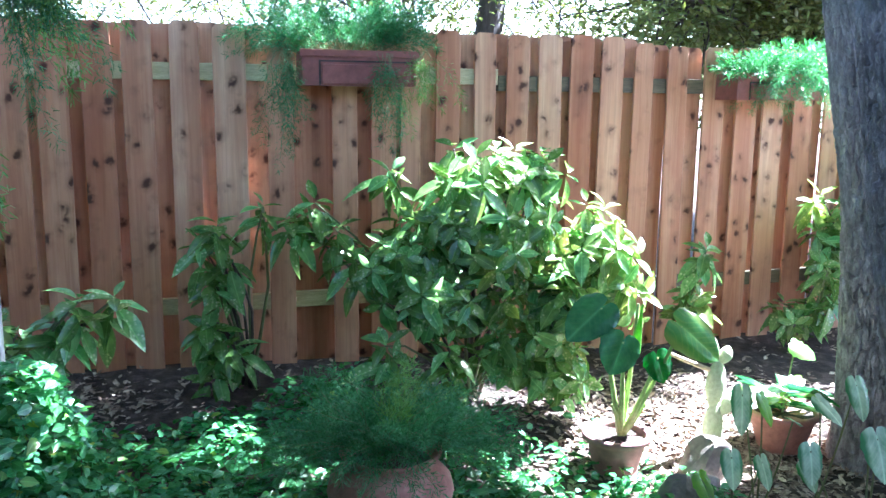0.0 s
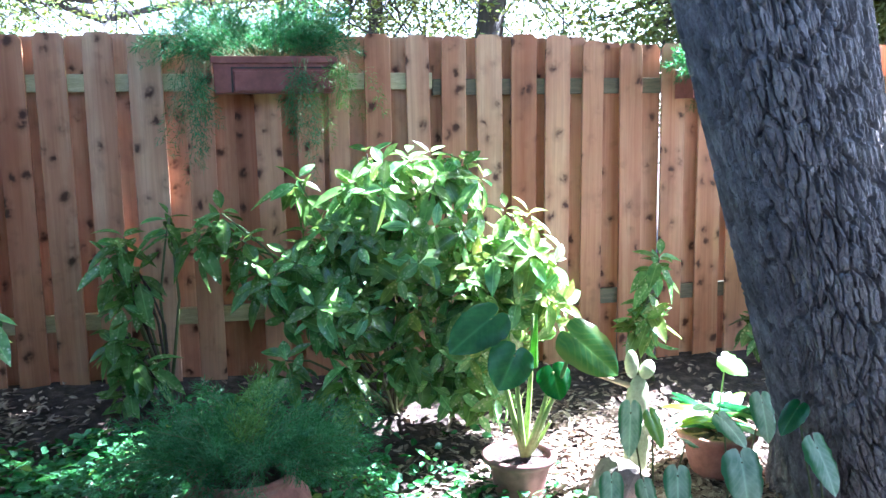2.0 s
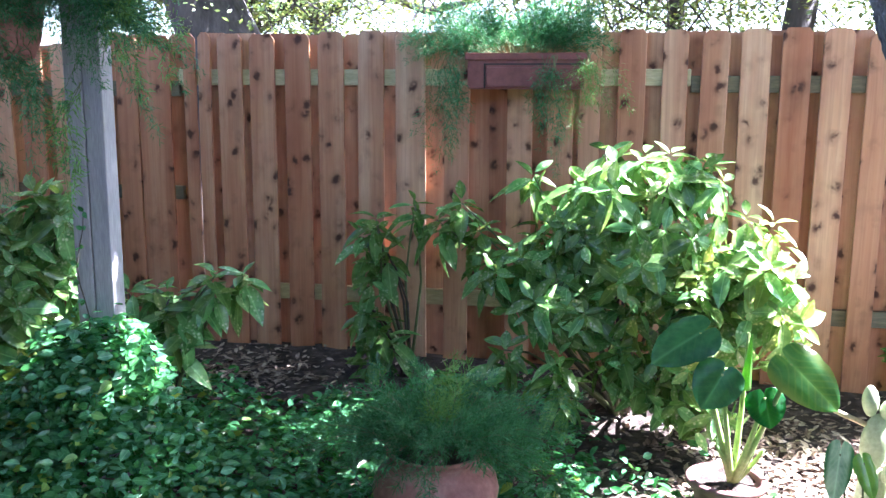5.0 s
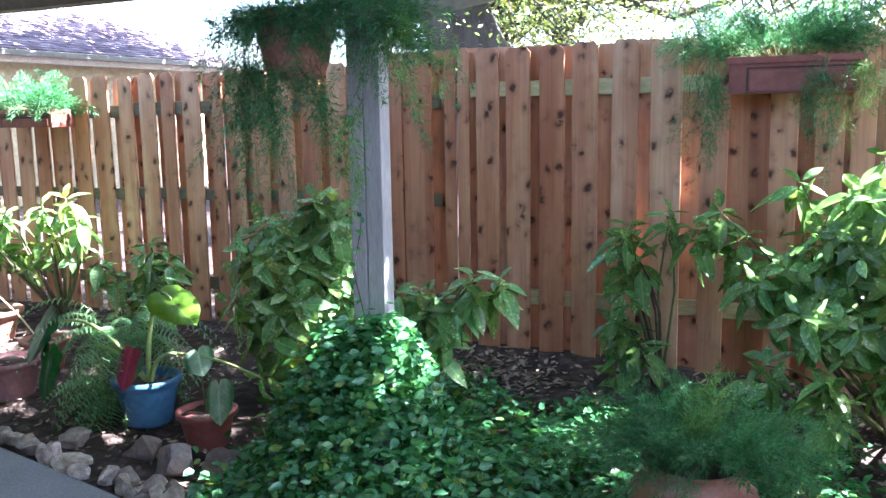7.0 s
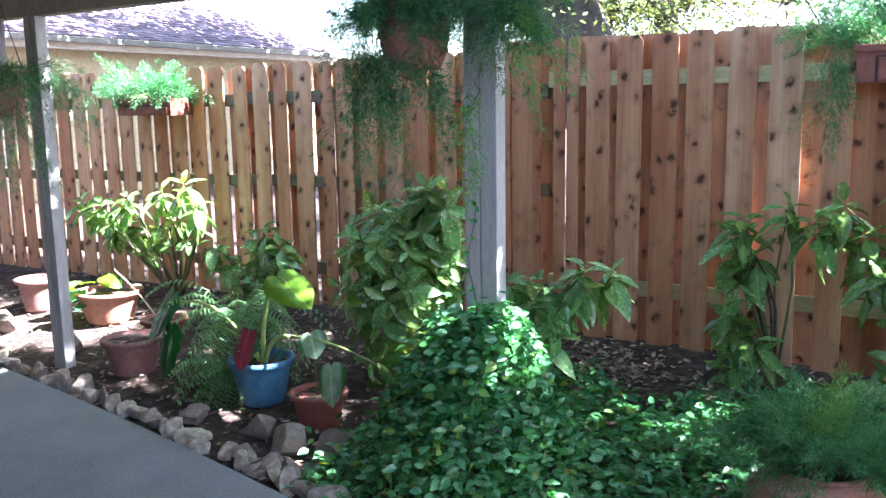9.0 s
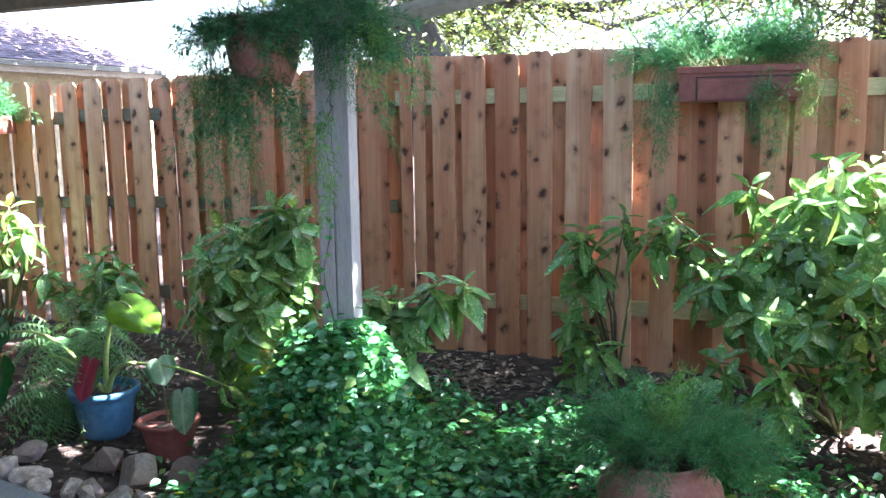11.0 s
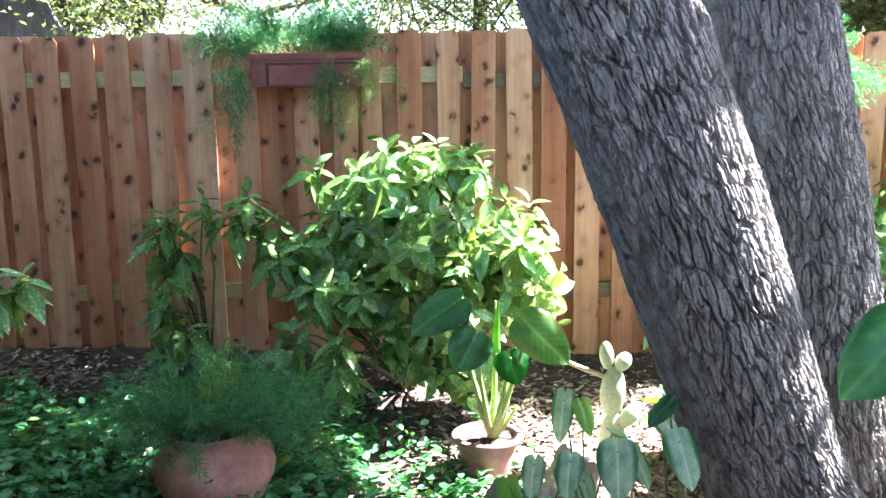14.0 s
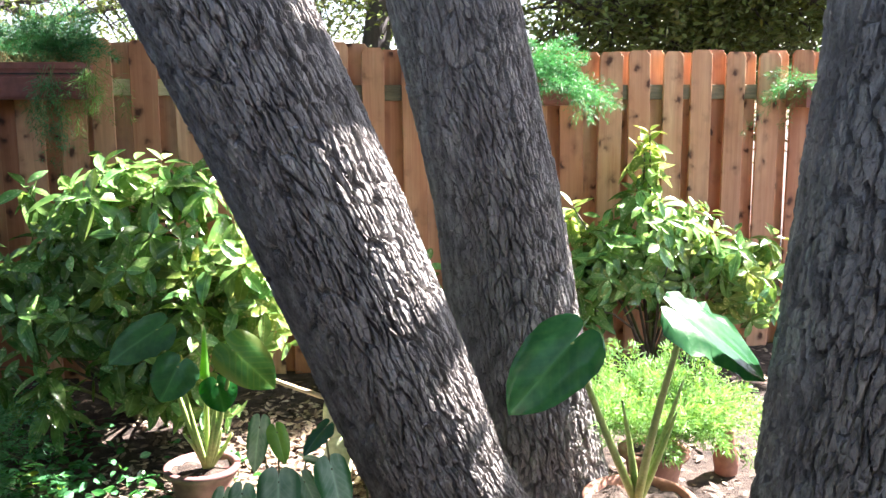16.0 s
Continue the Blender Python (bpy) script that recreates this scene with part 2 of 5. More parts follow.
# ---- mesh helpers ----
def link_mesh(name, me, mat, parent=None, label="", smooth=False):
    ob = new(name, me)
    if mat is not None and not me.materials:
        me.materials.append(mat)
    if smooth:
        me.polygons.foreach_set("use_smooth", [True] * len(me.polygons))
    if parent is not None:
        ob.parent = parent
    return tagged(ob, label) if label else ob


def part(name, bm, mat, parent=None, label="", smooth=False):
    me = bpy.data.meshes.new(name)
    bm.normal_update()
    bm.to_mesh(me)
    bm.free()
    return link_mesh(name, me, mat, parent, label, smooth)


def base(name, x, y, z, label, category, group="", kind="", rz=0.0):
    e = new(name)
    e.empty_display_size = 0.1
    e.matrix_world = pose(x, y, z, 0, 0, rz)
    return tagged(e, label, category, group, kind)


def box(bm, x0, y0, z0, x1, y1, z1, bevel=0.0):
    r = bmesh.ops.create_cube(bm, size=1.0)
    vs = r["verts"]
    bmesh.ops.scale(bm, vec=(x1 - x0, y1 - y0, z1 - z0), verts=vs)
    bmesh.ops.translate(bm, vec=((x0 + x1) / 2, (y0 + y1) / 2, (z0 + z1) / 2), verts=vs)
    if bevel:
        es = list({e for v in vs for e in v.link_edges})
        bmesh.ops.bevel(bm, geom=es, offset=bevel, segments=2, affect="EDGES", profile=0.6)
    return vs


def lathe(bm, profile, n=40, wobble=0.0):
    """Turn a profile of (radius, height) round the z axis."""
    rings = []
    for k, (r, z) in enumerate(profile):
        rings.append([bm.verts.new((r * math.cos(2 * math.pi * i / n), r * math.sin(2 * math.pi * i / n), z)) for i in range(n)])
    for a, b in zip(rings, rings[1:]):
        for i in range(n):
            bm.faces.new((a[i], a[(i + 1) % n], b[(i + 1) % n], b[i]))
    bm.faces.new(rings[0][::-1])
    if profile[-1][0] > 1e-4:
        bm.faces.new(rings[-1])


def tube(bm, pts, r0, r1, n=6):
    """A tapering tube along points."""
    pts = [Vector(p) for p in pts]
    rings = []
    side = Vector((0.3, 0.9, 0.1))
    for i, p in enumerate(pts):
        d = (pts[min(i + 1, len(pts) - 1)] - pts[max(i - 1, 0)]).normalized()
        u = d.cross(side)
        if u.length < 0.05:
            u = d.cross(Vector((1, 0, 0)))
        u.normalize()
        w = d.cross(u)
        r = r0 + (r1 - r0) * i / max(1, len(pts) - 1)
        rings.append([bm.verts.new(p + u * r * math.cos(2 * math.pi * k / n) + w * r * math.sin(2 * math.pi * k / n)) for k in range(n)])
    for a, b in zip(rings, rings[1:]):
        for k in range(n):
            bm.faces.new((a[k], a[(k + 1) % n], b[(k + 1) % n], b[k]))
    bm.faces.new(rings[0][::-1])
    bm.faces.new(rings[-1])


def arc(a, b, sag=0.0, n=8, bulge=(0, 0, 1)):
    a, b, w = Vector(a), Vector(b), Vector(bulge)
    return [a.lerp(b, i / (n - 1)) + w * sag * math.sin(math.pi * i / (n - 1)) for i in range(n)]


def unit(v):
    return v / np.maximum(1e-9, np.linalg.norm(v, axis=-1, keepdims=True))


LANCE = [(0.0, 0.08), (0.16, 0.6), (0.34, 0.94), (0.52, 1.0), (0.7, 0.82), (0.86, 0.45), (1.0, 0.02)]
OVAL = [(0.0, 0.12), (0.3, 0.95), (0.65, 0.9), (1.0, 0.05)]


def leaf_data(P, D, U, L, W, droop, profile, fold=0.18, cup=0.0):
    """Arrays of leaves: base, way, upper side, length, width and droop; three points across at each row."""
    n, k = len(P), len(profile)
    D = unit(D)
    S = unit(np.cross(D, U))
    N = np.cross(S, D)
    V = np.zeros((n, k, 3, 3))
    for j, (t, w) in enumerate(profile):
        c = P + D * (L * t)[:, None] - N * (L * droop * t * t)[:, None] - np.array([0, 0, 1.0]) * (L * droop * 0.5 * t * t)[:, None]
        half = (W * w * 0.5)[:, None]
        V[:, j, 1] = c - N * half * fold
        V[:, j, 0] = c - S * half + N * half * fold
        V[:, j, 2] = c + S * half + N * half * fold
    quads = []
    for j in range(k - 1):
        for s in range(2):
            a = j * 3 + s
            quads.append((a, a + 1, a + 4, a + 3))
    Q = np.array(quads)
    F = (np.arange(n)[:, None, None] * (k * 3) + Q[None]).reshape(-1, 4)
    uv1 = np.array([[(0.5 + (s - 1) * 0.5 * min(1, w), t) for s in range(3)] for t, w in profile]).reshape(-1, 2)
    UV = uv1[Q].reshape(-1, 2)
    return V.reshape(-1, 3), F, np.tile(UV, (n, 1))


def mesh_from(name, V, F, UV=None, smooth=True):
    me = bpy.data.meshes.new(name)
    me.vertices.add(len(V))
    me.vertices.foreach_set("co", np.asarray(V, dtype=np.float32).ravel())
    me.loops.add(F.size)
    me.loops.foreach_set("vertex_index", F.ravel().astype(np.int32))
    me.polygons.add(len(F))
    me.polygons.foreach_set("loop_start", np.arange(len(F), dtype=np.int32) * F.shape[1])
    me.polygons.foreach_set("use_smooth", np.full(len(F), smooth))
    if UV is not None:
        me.uv_layers.new(name="UVMap").data.foreach_set("uv", UV.astype(np.float32).ravel())
    me.update()
    me.validate()
    return me


def leaves(name, P, D, U, L, W, droop, profile, mat, parent=None, fold=0.18, label=""):
    V, F, UV = leaf_data(np.asarray(P, float), np.asarray(D, float), np.asarray(U, float), np.asarray(L, float), np.asarray(W, float),
                         np.asarray(droop, float), profile, fold)
    return link_mesh(name, mesh_from(name, V, F, UV), mat, parent, label)


RNG = np.random.default_rng(7)


# ---- ground ----
def ground_z(x, y):
    """Height of the soil: level by the fence, falling a little towards the patio and the oaks."""
    t = min(1.0, max(0.0, (5.0 - y) / 1.6))
    s = min(1.0, max(0.0, (x + 0.2) / 2.8))
    low = -0.20 - 0.04 * s
    z = (-0.02 - 0.10 * s) * (1 - t) + low * t
    return z + 0.025 * noise.noise((x * 1.3, y * 1.3, 0)) + 0.012 * noise.noise((x * 6, y * 6, 3))


def build_ground():
    n = 150
    bm = bmesh.new()
    xs = [-11 + 20.0 * i / n for i in range(n + 1)]
    ys = [-4 + 13.0 * i / n for i in range(n + 1)]
    vs = [[bm.verts.new((x, y, ground_z(x, y))) for y in ys] for x in xs]
    for i in range(n):
        for j in range(n):
            bm.faces.new((vs[i][j], vs[i + 1][j], vs[i + 1][j + 1], vs[i][j + 1]))
    # the same sheet goes on to the horizon
    ring = [vs[i][0] for i in range(n + 1)] + [vs[n][j] for j in range(1, n + 1)] + [vs[i][n] for i in range(n - 1, -1, -1)] + [vs[0][j] for j in range(n - 1, 0, -1)]
    far = []
    for v in ring:
        d = Vector((v.co.x + 1, v.co.y - 2.5, 0)).normalized() * 900
        far.append(bm.verts.new((d.x, d.y, -0.3)))
    for i in range(len(ring)):
        k = (i + 1) % len(ring)
        bm.faces.new((ring[k], ring[i], far[i], far[k]))
    g = part("ground", bm, SOIL, smooth=True)
    return tagged(g, "dark garden soil with scattered dry leaves", "soil", kind="structure")


GROUND = build_ground()


def edge_line(t):
    """The curved edge of the patio, from the far end (0) to the near end (1)."""
    a, b, c = Vector((-5.0, 3.22)), Vector((-2.9, 2.92)), Vector((-0.8, 2.35))
    return a * (1 - t) ** 2 + b * 2 * t * (1 - t) + c * t * t


def build_patio():
    bm = bmesh.new()
    edge = [edge_line(i / 24) for i in range(25)]
    outline = [Vector((-11, 4.1))] + edge + [Vector((0.2, 1.3)), Vector((0.9, 0.6)), Vector((3.2, 0.4)), Vector((6, 0.2)), Vector((6, -4)), Vector((-11, -4))]
    top = [bm.verts.new((p.x, p.y, -0.135)) for p in outline]
    low = [bm.verts.new((p.x, p.y, -0.30)) for p in outline]
    bm.faces.new(top[::-1])
    for i in range(len(top)):
        k = (i + 1) % len(top)
        bm.faces.new((top[i], top[k], low[k], low[i]))
    bmesh.ops.recalc_face_normals(bm, faces=bm.faces)
    return tagged(part("pavement", bm, CONCRETE), "smooth grey concrete patio slab with a curved edge", "patio", kind="structure")


build_patio()


# ---- fence ----
FENCE_Y = 5.0
# front pickets: left and right edge along the fence
FRONT = [(-4.47, -4.33), (-4.25, -4.10), (-4.02, -3.895), (-3.82, -3.68), (-3.61, -3.50), (-3.43, -3.275), (-3.18, -3.08), (-3.03, -2.90), (-2.84, -2.70), (-2.63, -2.49), (-2.43, -2.29),
         (-2.22, -2.08), (-2.02, -1.88), (-1.81, -1.68), (-1.655, -1.46), (-1.375, -1.30), (-1.295, -1.22), (-1.17, -1.025), (-0.98, -0.83), (-0.77, -0.62), (-0.57, -0.42), (-0.34, -0.19),
         (-0.11, 0.06), (0.16, 0.30), (0.52, 0.66), (0.74, 0.88), (0.90, 1.015), (1.11, 1.255), (1.35, 1.48), (1.54, 1.68), (1.75, 1.90), (1.95, 2.10),
         (2.15, 2.30), (2.38, 2.51), (2.63, 2.77), (2.89, 3.04), (3.14, 3.30), (3.35, 3.51), (3.59, 3.74), (3.82, 3.97), (4.03, 4.17), (4.24, 4.37),
         (4.43, 4.57), (4.66, 4.79), (4.88, 5.03), (5.11, 5.26)]


def picket_mesh(w, h, rng):
    """A dog-eared board with slightly uneven edges; its foot is at z = 0, its front at y = 0."""
    bm = bmesh.new()
    ear, th = 0.022, 0.017
    bow = rng.uniform(-0.006, 0.006)
    levels = [0.0, h * 0.35, h * 0.7, h - ear * 1.3, h]
    rows = []
    for i, z in enumerate(levels):
        cut = ear if i == 4 else 0.0
        dx = bow * math.sin(math.pi * z / h)
        dy = rng.uniform(-0.002, 0.002)
        rows.append([bm.verts.new((sx * (w / 2 - cut - c) + dx, dy + yy, z)) for sx, yy, c in ((-1, 0.002, 0), (-1, 0, 0.003), (1, 0, 0.003), (1, 0.002, 0), (1, th, 0), (-1, th, 0))])
    for a, b in zip(rows, rows[1:]):
        for k in range(6):
            bm.faces.new((a[k], a[(k + 1) % 6], b[(k + 1) % 6], b[k]))
    bm.faces.new(rows[0][::-1])
    bm.faces.new(rows[-1])
    me = bpy.data.meshes.new("picket")
    bm.normal_update()
    bm.to_mesh(me)
    bm.free()
    me.materials.append(CEDAR)
    return me


def fence_top(x):
    if x < -1.9:
        return 1.765 + 0.006 * (x + 1.9)
    return 1.825 if x < 2.4 else 1.79


def build_fence():
    f = base("fence", 0, FENCE_Y, 0, "new red cedar board fence with dark knots and dog-eared tops", "fence", kind="structure")
    rng = random.Random(3)
    front = list(FRONT)
    x = -4.55
    while x > -9.5:
        w = rng.choice((0.14, 0.14, 0.135, 0.15))
        front.insert(0, (x - w, x))
        x -= w + (rng.uniform(0.045, 0.07) if x < -3.2 else rng.uniform(0.06, 0.1))
    x = 5.34
    while x < 8.6:
        front.append((x, x + 0.145))
        x += 0.145 + rng.uniform(0.05, 0.1)
    def picket(xc, w, y, low):
        top = fence_top(xc) + rng.uniform(-0.012, 0.012)
        foot = ground_z(xc, 5.0) - 0.03 + low
        o = new("picket", picket_mesh(w, top - foot, rng))
        o.parent = f
        o.matrix_local = pose(xc, y + rng.uniform(-0.003, 0.003), foot, 0, rng.uniform(-0.45, 0.45), 0)
    for a, b in front:
        picket((a + b) / 2, b - a, 0.0, 0)
    # back pickets cover the gaps
    for (a0, a1), (b0, b1) in zip(front, front[1:]):
        gap = (a1 + b0) / 2
        left = gap < -3.0
        if b0 - a1 < 0.02:
            continue
        if b0 - a1 > 0.17:
            for q in (-0.07, 0.07):
                picket(gap + q, 0.142, 0.064, 0.0)
        else:
            picket(gap + (rng.uniform(-0.012, 0.03) if left else rng.uniform(-0.012, 0.012)), 0.134 if left else 0.160, 0.064, 0.0)
    def rail(x0, x1, z0, z1, mat):
        bm = bmesh.new()
        box(bm, x0, 0.019, z0, x1, 0.060, z1, 0.004)
        part("rail", bm, mat, f)
    spans = [(-9.6, -6.4, 0), (-6.4, -4.0, 0), (-4.0, -1.42, 0), (-1.42, 1.5, 1), (1.5, 3.9, 0), (3.9, 6.3, 0), (6.3, 8.7, 0)]
    for x0, x1, fresh in spans:
        m = RAIL if fresh else RAIL_OLD
        dz = fence_top((x0 + x1) / 2) - 1.825
        rail(x0, x1 - 0.002, 1.53 + dz, 1.62 + dz, m)
        if x1 < -1.4:
            rail(x0, x1 - 0.002, 0.92 + dz, 1.0 + dz, m)
        rail(x0, x1 - 0.002, 0.27 + dz, 0.36 + dz, m)
    return f


FENCE = build_fence()


# ---- porch posts and beams ----
def post(x, y, w, d, z0, z1, label):
    p = base("porch_post", x, y, z0, label, "post")
    bm = bmesh.new()
    h = z1 - z0
    box(bm, -w / 2, -d / 2, 0, -0.006, d / 2, h, 0.006)
    part("post_half", bm, POST, p)
    bm = bmesh.new()
    box(bm, 0.0, -d / 2, 0, w / 2, d / 2, h, 0.006)
    part("post_half", bm, POST, p)
    return p


post(-1.01, 3.36, 0.158, 0.09, -0.25, 2.0, "pale grey painted double timber porch post wrapped in vine")
post(-4.09, 3.42, 0.11, 0.08, -0.24, 2.0, "pale grey painted timber porch post beside border stones")


def build_beam():
    b = base("porch_beam", 0, 0, 1.83, "painted timber porch beam on the posts", "beam")
    bm = bmesh.new()
    a, c = Vector((-0.98, 3.3)), Vector((-4.09, 3.42))
    d = (c - a).normalized()
    n = Vector((-d.y, d.x)) * 0.045
    for s in (0,):
        p = [a - d * 0.1 + n, a - d * 0.1 - n, c + d * 3.5 - n, c + d * 3.5 + n]
        lo = [bm.verts.new((q.x, q.y, 0.17)) for q in p]
        hi = [bm.verts.new((q.x, q.y, 0.36)) for q in p]
        bm.faces.new(lo); bm.faces.new(hi[::-1])
        for i in range(4):
            bm.faces.new((lo[i], hi[i], hi[(i + 1) % 4], lo[(i + 1) % 4]))
    bmesh.ops.recalc_face_normals(bm, faces=bm.faces)
    part("beam", bm, BEAM, b)
    return b


build_beam()


def porch_roof():
    """Boarded roof over the patio; unseen slab and house walls added to block light."""
    bm = bmesh.new()
    box(bm, -11.3, -3.6, 2.20, -0.7, 3.55, 2.28)
    # unseen slab added at the back to cut frontal fill light
    box(bm, -0.695, -3.6, 2.50, 7.0, -0.55, 2.58)
    r = part("ceiling", bm, BEAM)
    tagged(r, "painted boarded porch ceiling above the patio, extended unseen to cut sky light", "ceiling", kind="structure")
    bm = bmesh.new()
    # unseen walls added to close off light from behind and the left
    box(bm, -11.3, -3.8, -0.3, 7.0, -3.62, 2.9)
    box(bm, -11.5, -3.8, -0.3, -11.32, 1.6, 2.9)
    tagged(part("wall_unseen", bm, HOUSE), "unseen cream painted wall added behind the patio to block light", "wall", kind="structure")


porch_roof()


# ---- oaks ----
def cells(u, v, seed, period):
    """Distance to the nearest and the second nearest of jittered points, periodic in u."""
    iu, iv = np.floor(u).astype(int), np.floor(v).astype(int)
    d1 = np.full(u.shape, 9.0); d2 = np.full(u.shape, 9.0); tone = np.zeros(u.shape)
    for a in (-1, 0, 1):
        for b in (-1, 0, 1):
            cu, cv = iu + a, iv + b
            h = ((cu % period) * 374761393 + cv * 668265263 + seed * 974711) & 0x7FFFFFFF
            h = ((h ^ (h >> 13)) * 1274126177) & 0x7FFFFFFF
            r1 = (h & 0xFFFF) / 65535.0
            r2 = ((h >> 12) & 0xFFFF) / 65535.0
            d = np.hypot(cu + 0.15 + 0.7 * r1 - u, cv + r2 - v)
            near = d < d1
            d2 = np.where(near, d1, np.minimum(d2, d))
            tone = np.where(near, r2, tone)
            d1 = np.where(near, d, d1)
    return d1, d2, tone


def trunk_mesh(axis, seed, n_round=540, step=0.0062, plates=56, depth=0.019):
    """A trunk along axis rows (x, y, z, radius) with deep furrows between long plates of bark."""
    A = np.array(axis, float)
    zs = np.arange(A[0, 2], A[-1, 2], step)
    zs = np.concatenate([zs[zs < 2.2], np.arange(2.2, A[-1, 2], 0.05)])
    def smooth(col):
        return np.interp(zs, A[:, 2], A[:, col])
    k = np.ones(31) / 31
    cx, cy, r = (np.convolve(np.pad(smooth(c), 15, mode="edge"), k, mode="valid") for c in (0, 1, 3))
    th = np.linspace(0, 2 * np.pi, n_round, endpoint=False)
    T, Z = np.meshgrid(th, zs)
    u0 = T / (2 * np.pi) * plates
    rng = np.random.default_rng(seed)
    rough = rng.normal(0, 1, T.shape)
    soft = rough.copy()
    for a, b in ((1, 0), (0, 1), (2, 1), (1, 2), (3, 0)):
        soft = (soft + np.roll(soft, a, 0) + np.roll(soft, b, 1)) / 3
    soft /= soft.std()
    wob = 0.35 * np.sin(Z * 6 + 2 * np.sin(T * 3 + seed)) + 0.16 * np.sin(Z * 19 + 3 * np.sin(T * 5 + seed)) + 0.07 * np.sin(Z * 57 + 3 * np.sin(T * 11 + seed)) + 0.06 * soft
    d1, d2, tone = cells(u0 + wob, Z * 7.5, seed, plates)
    plate = np.clip((d2 - d1 + 0.03 * soft - 0.01) / 0.15, 0, 1)
    plate = plate * plate * (3 - 2 * plate)
    e1, e2, tone2 = cells(u0 * 2.0 + wob * 1.5 + 0.4, Z * 21.0, seed + 5, plates * 2)
    fine = np.clip((e2 - e1) / 0.22, 0, 1)
    lump = 0.022 * np.sin(T * 3 + Z * 2.1 + seed) + 0.012 * np.sin(T * 5 - Z * 3.3)
    R = r[:, None] * (1 + lump) + depth * (plate - 0.85) + depth * 0.36 * (fine - 0.7) * plate + 0.008 * (tone - 0.5) * plate + 0.004 * (tone2 - 0.5) + 0.0009 * soft
    X, Y = cx[:, None] + R * np.cos(T), cy[:, None] + R * np.sin(T)
    V = np.stack([X, Y, Z], -1).reshape(-1, 3)
    m = len(zs)
    i, j = np.meshgrid(np.arange(m - 1), np.arange(n_round), indexing="ij")
    F = np.stack([i * n_round + j, i * n_round + (j + 1) % n_round, (i + 1) * n_round + (j + 1) % n_round, (i + 1) * n_round + j], -1).reshape(-1, 4)
    return mesh_from("trunk", V, F, None, False)


def limb(bm, a, b, r0, r1, rng, n=9):
    pts = arc(a, b, 0.0, n)
    for i in range(1, n - 1):
        pts[i] += Vector((rng.uniform(-1, 1), rng.uniform(-1, 1), rng.uniform(-1, 1))) * (Vector(b) - Vector(a)).length * 0.045
    tube(bm, pts, r0, r1, 10)
    return pts


# where the crowns leave gaps: place lit (x, y, z), half widths
FLECKS = [(2.1, 3.7, -0.2, 0.95, 0.8), (1.85, 4.1, 0.75, 0.42, 0.5), (1.75, 4.2, 0.4, 0.35, 0.4), (4.3, 4.6, 0.8, 0.95, 0.6), (3.6, 3.2, 0.2, 0.75, 0.6), (-6.0, 4.2, 0, 0.9, 0.35), (-0.8, 4.6, 0, 0.22, 0.14), (-4.9, 4.0, -0.1, 0.7, 0.4),
          (-8, 10, 0, 5, 4.5), (1.5, 14, 0, 9, 5), (-0.85, 3.1, 0.4, 0.13, 0.18), (-1.2, 3.0, 0.2, 0.14, 0.14), (1.15, 3.6, -0.2, 0.09, 0.1), (0.95, 3.95, -0.1, 0.15, 0.12), (2.06, 1.95, 1.2, 0.22, 0.2), (2.2, 2.08, 0.85, 0.2, 0.2),
          (1.15, 4.2, 1.1, 0.35, 0.16), (0.75, 4.3, 0.9, 0.2, 0.12), (0.95, 4.1, 0.9, 0.1, 0.12), (1.25, 4.0, 0.2, 0.14, 0.14), (3.08, 2.05, 0.8, 0.28, 0.22), (-1.5, 3.9, 0.6, 0.14, 0.1), (-2.2, 3.4, 0.4, 0.2, 0.14), (-2.85, 3.5, 0.4, 0.13, 0.12), (-1.05, 3.0, 0.6, 0.2, 0.12), (-0.75, 2.95, 0.4, 0.16, 0.1), (-1.25, 2.9, 0.3, 0.12, 0.12), (2.2, 3.2, -0.1, 0.5, 0.35),
          (2.0, 2.16, 1.6, 0.24, 0.22), (2.10, 2.18, 1.3, 0.24, 0.22), (2.2, 2.22, 1.05, 0.24, 0.22), (2.30, 2.28, 0.8, 0.22, 0.2), (2.42, 2.34, 0.5, 0.18, 0.16), (1.95, 4.15, 0.55, 0.3, 0.4), (3.1, 2.1, 0.75, 0.26, 0.2)]

fleck_rng = random.Random(77)
FLECKS += [(fleck_rng.uniform(-1.6, 5.0), fleck_rng.uniform(2.85, 4.5), fleck_rng.uniform(0.0, 0.7), fleck_rng.uniform(0.05, 0.15), fleck_rng.uniform(0.04, 0.12)) for _ in range(75)]

FLECKS += [(fleck_rng.uniform(-1.45, -0.4), fleck_rng.uniform(2.65, 3.3), fleck_rng.uniform(0.0, 0.4), fleck_rng.uniform(0.05, 0.12), fleck_rng.uniform(0.05, 0.1)) for _ in range(6)]


def open_to_sun(P):
    """Which points of a crown lie between the sun and a place that it reaches."""
    out = np.zeros(len(P), bool)
    for x, y, z, a, b in FLECKS:
        s = (P[:, 2] - z) / SUN.z
        gx, gy = P[:, 0] - s * SUN.x, P[:, 1] - s * SUN.y
        m = 0.1 if a > 0.2 else 0.03
        out |= ((gx - x) / (a + m)) ** 2 + ((gy - y) / (b + m)) ** 2 < 1.0
    return out


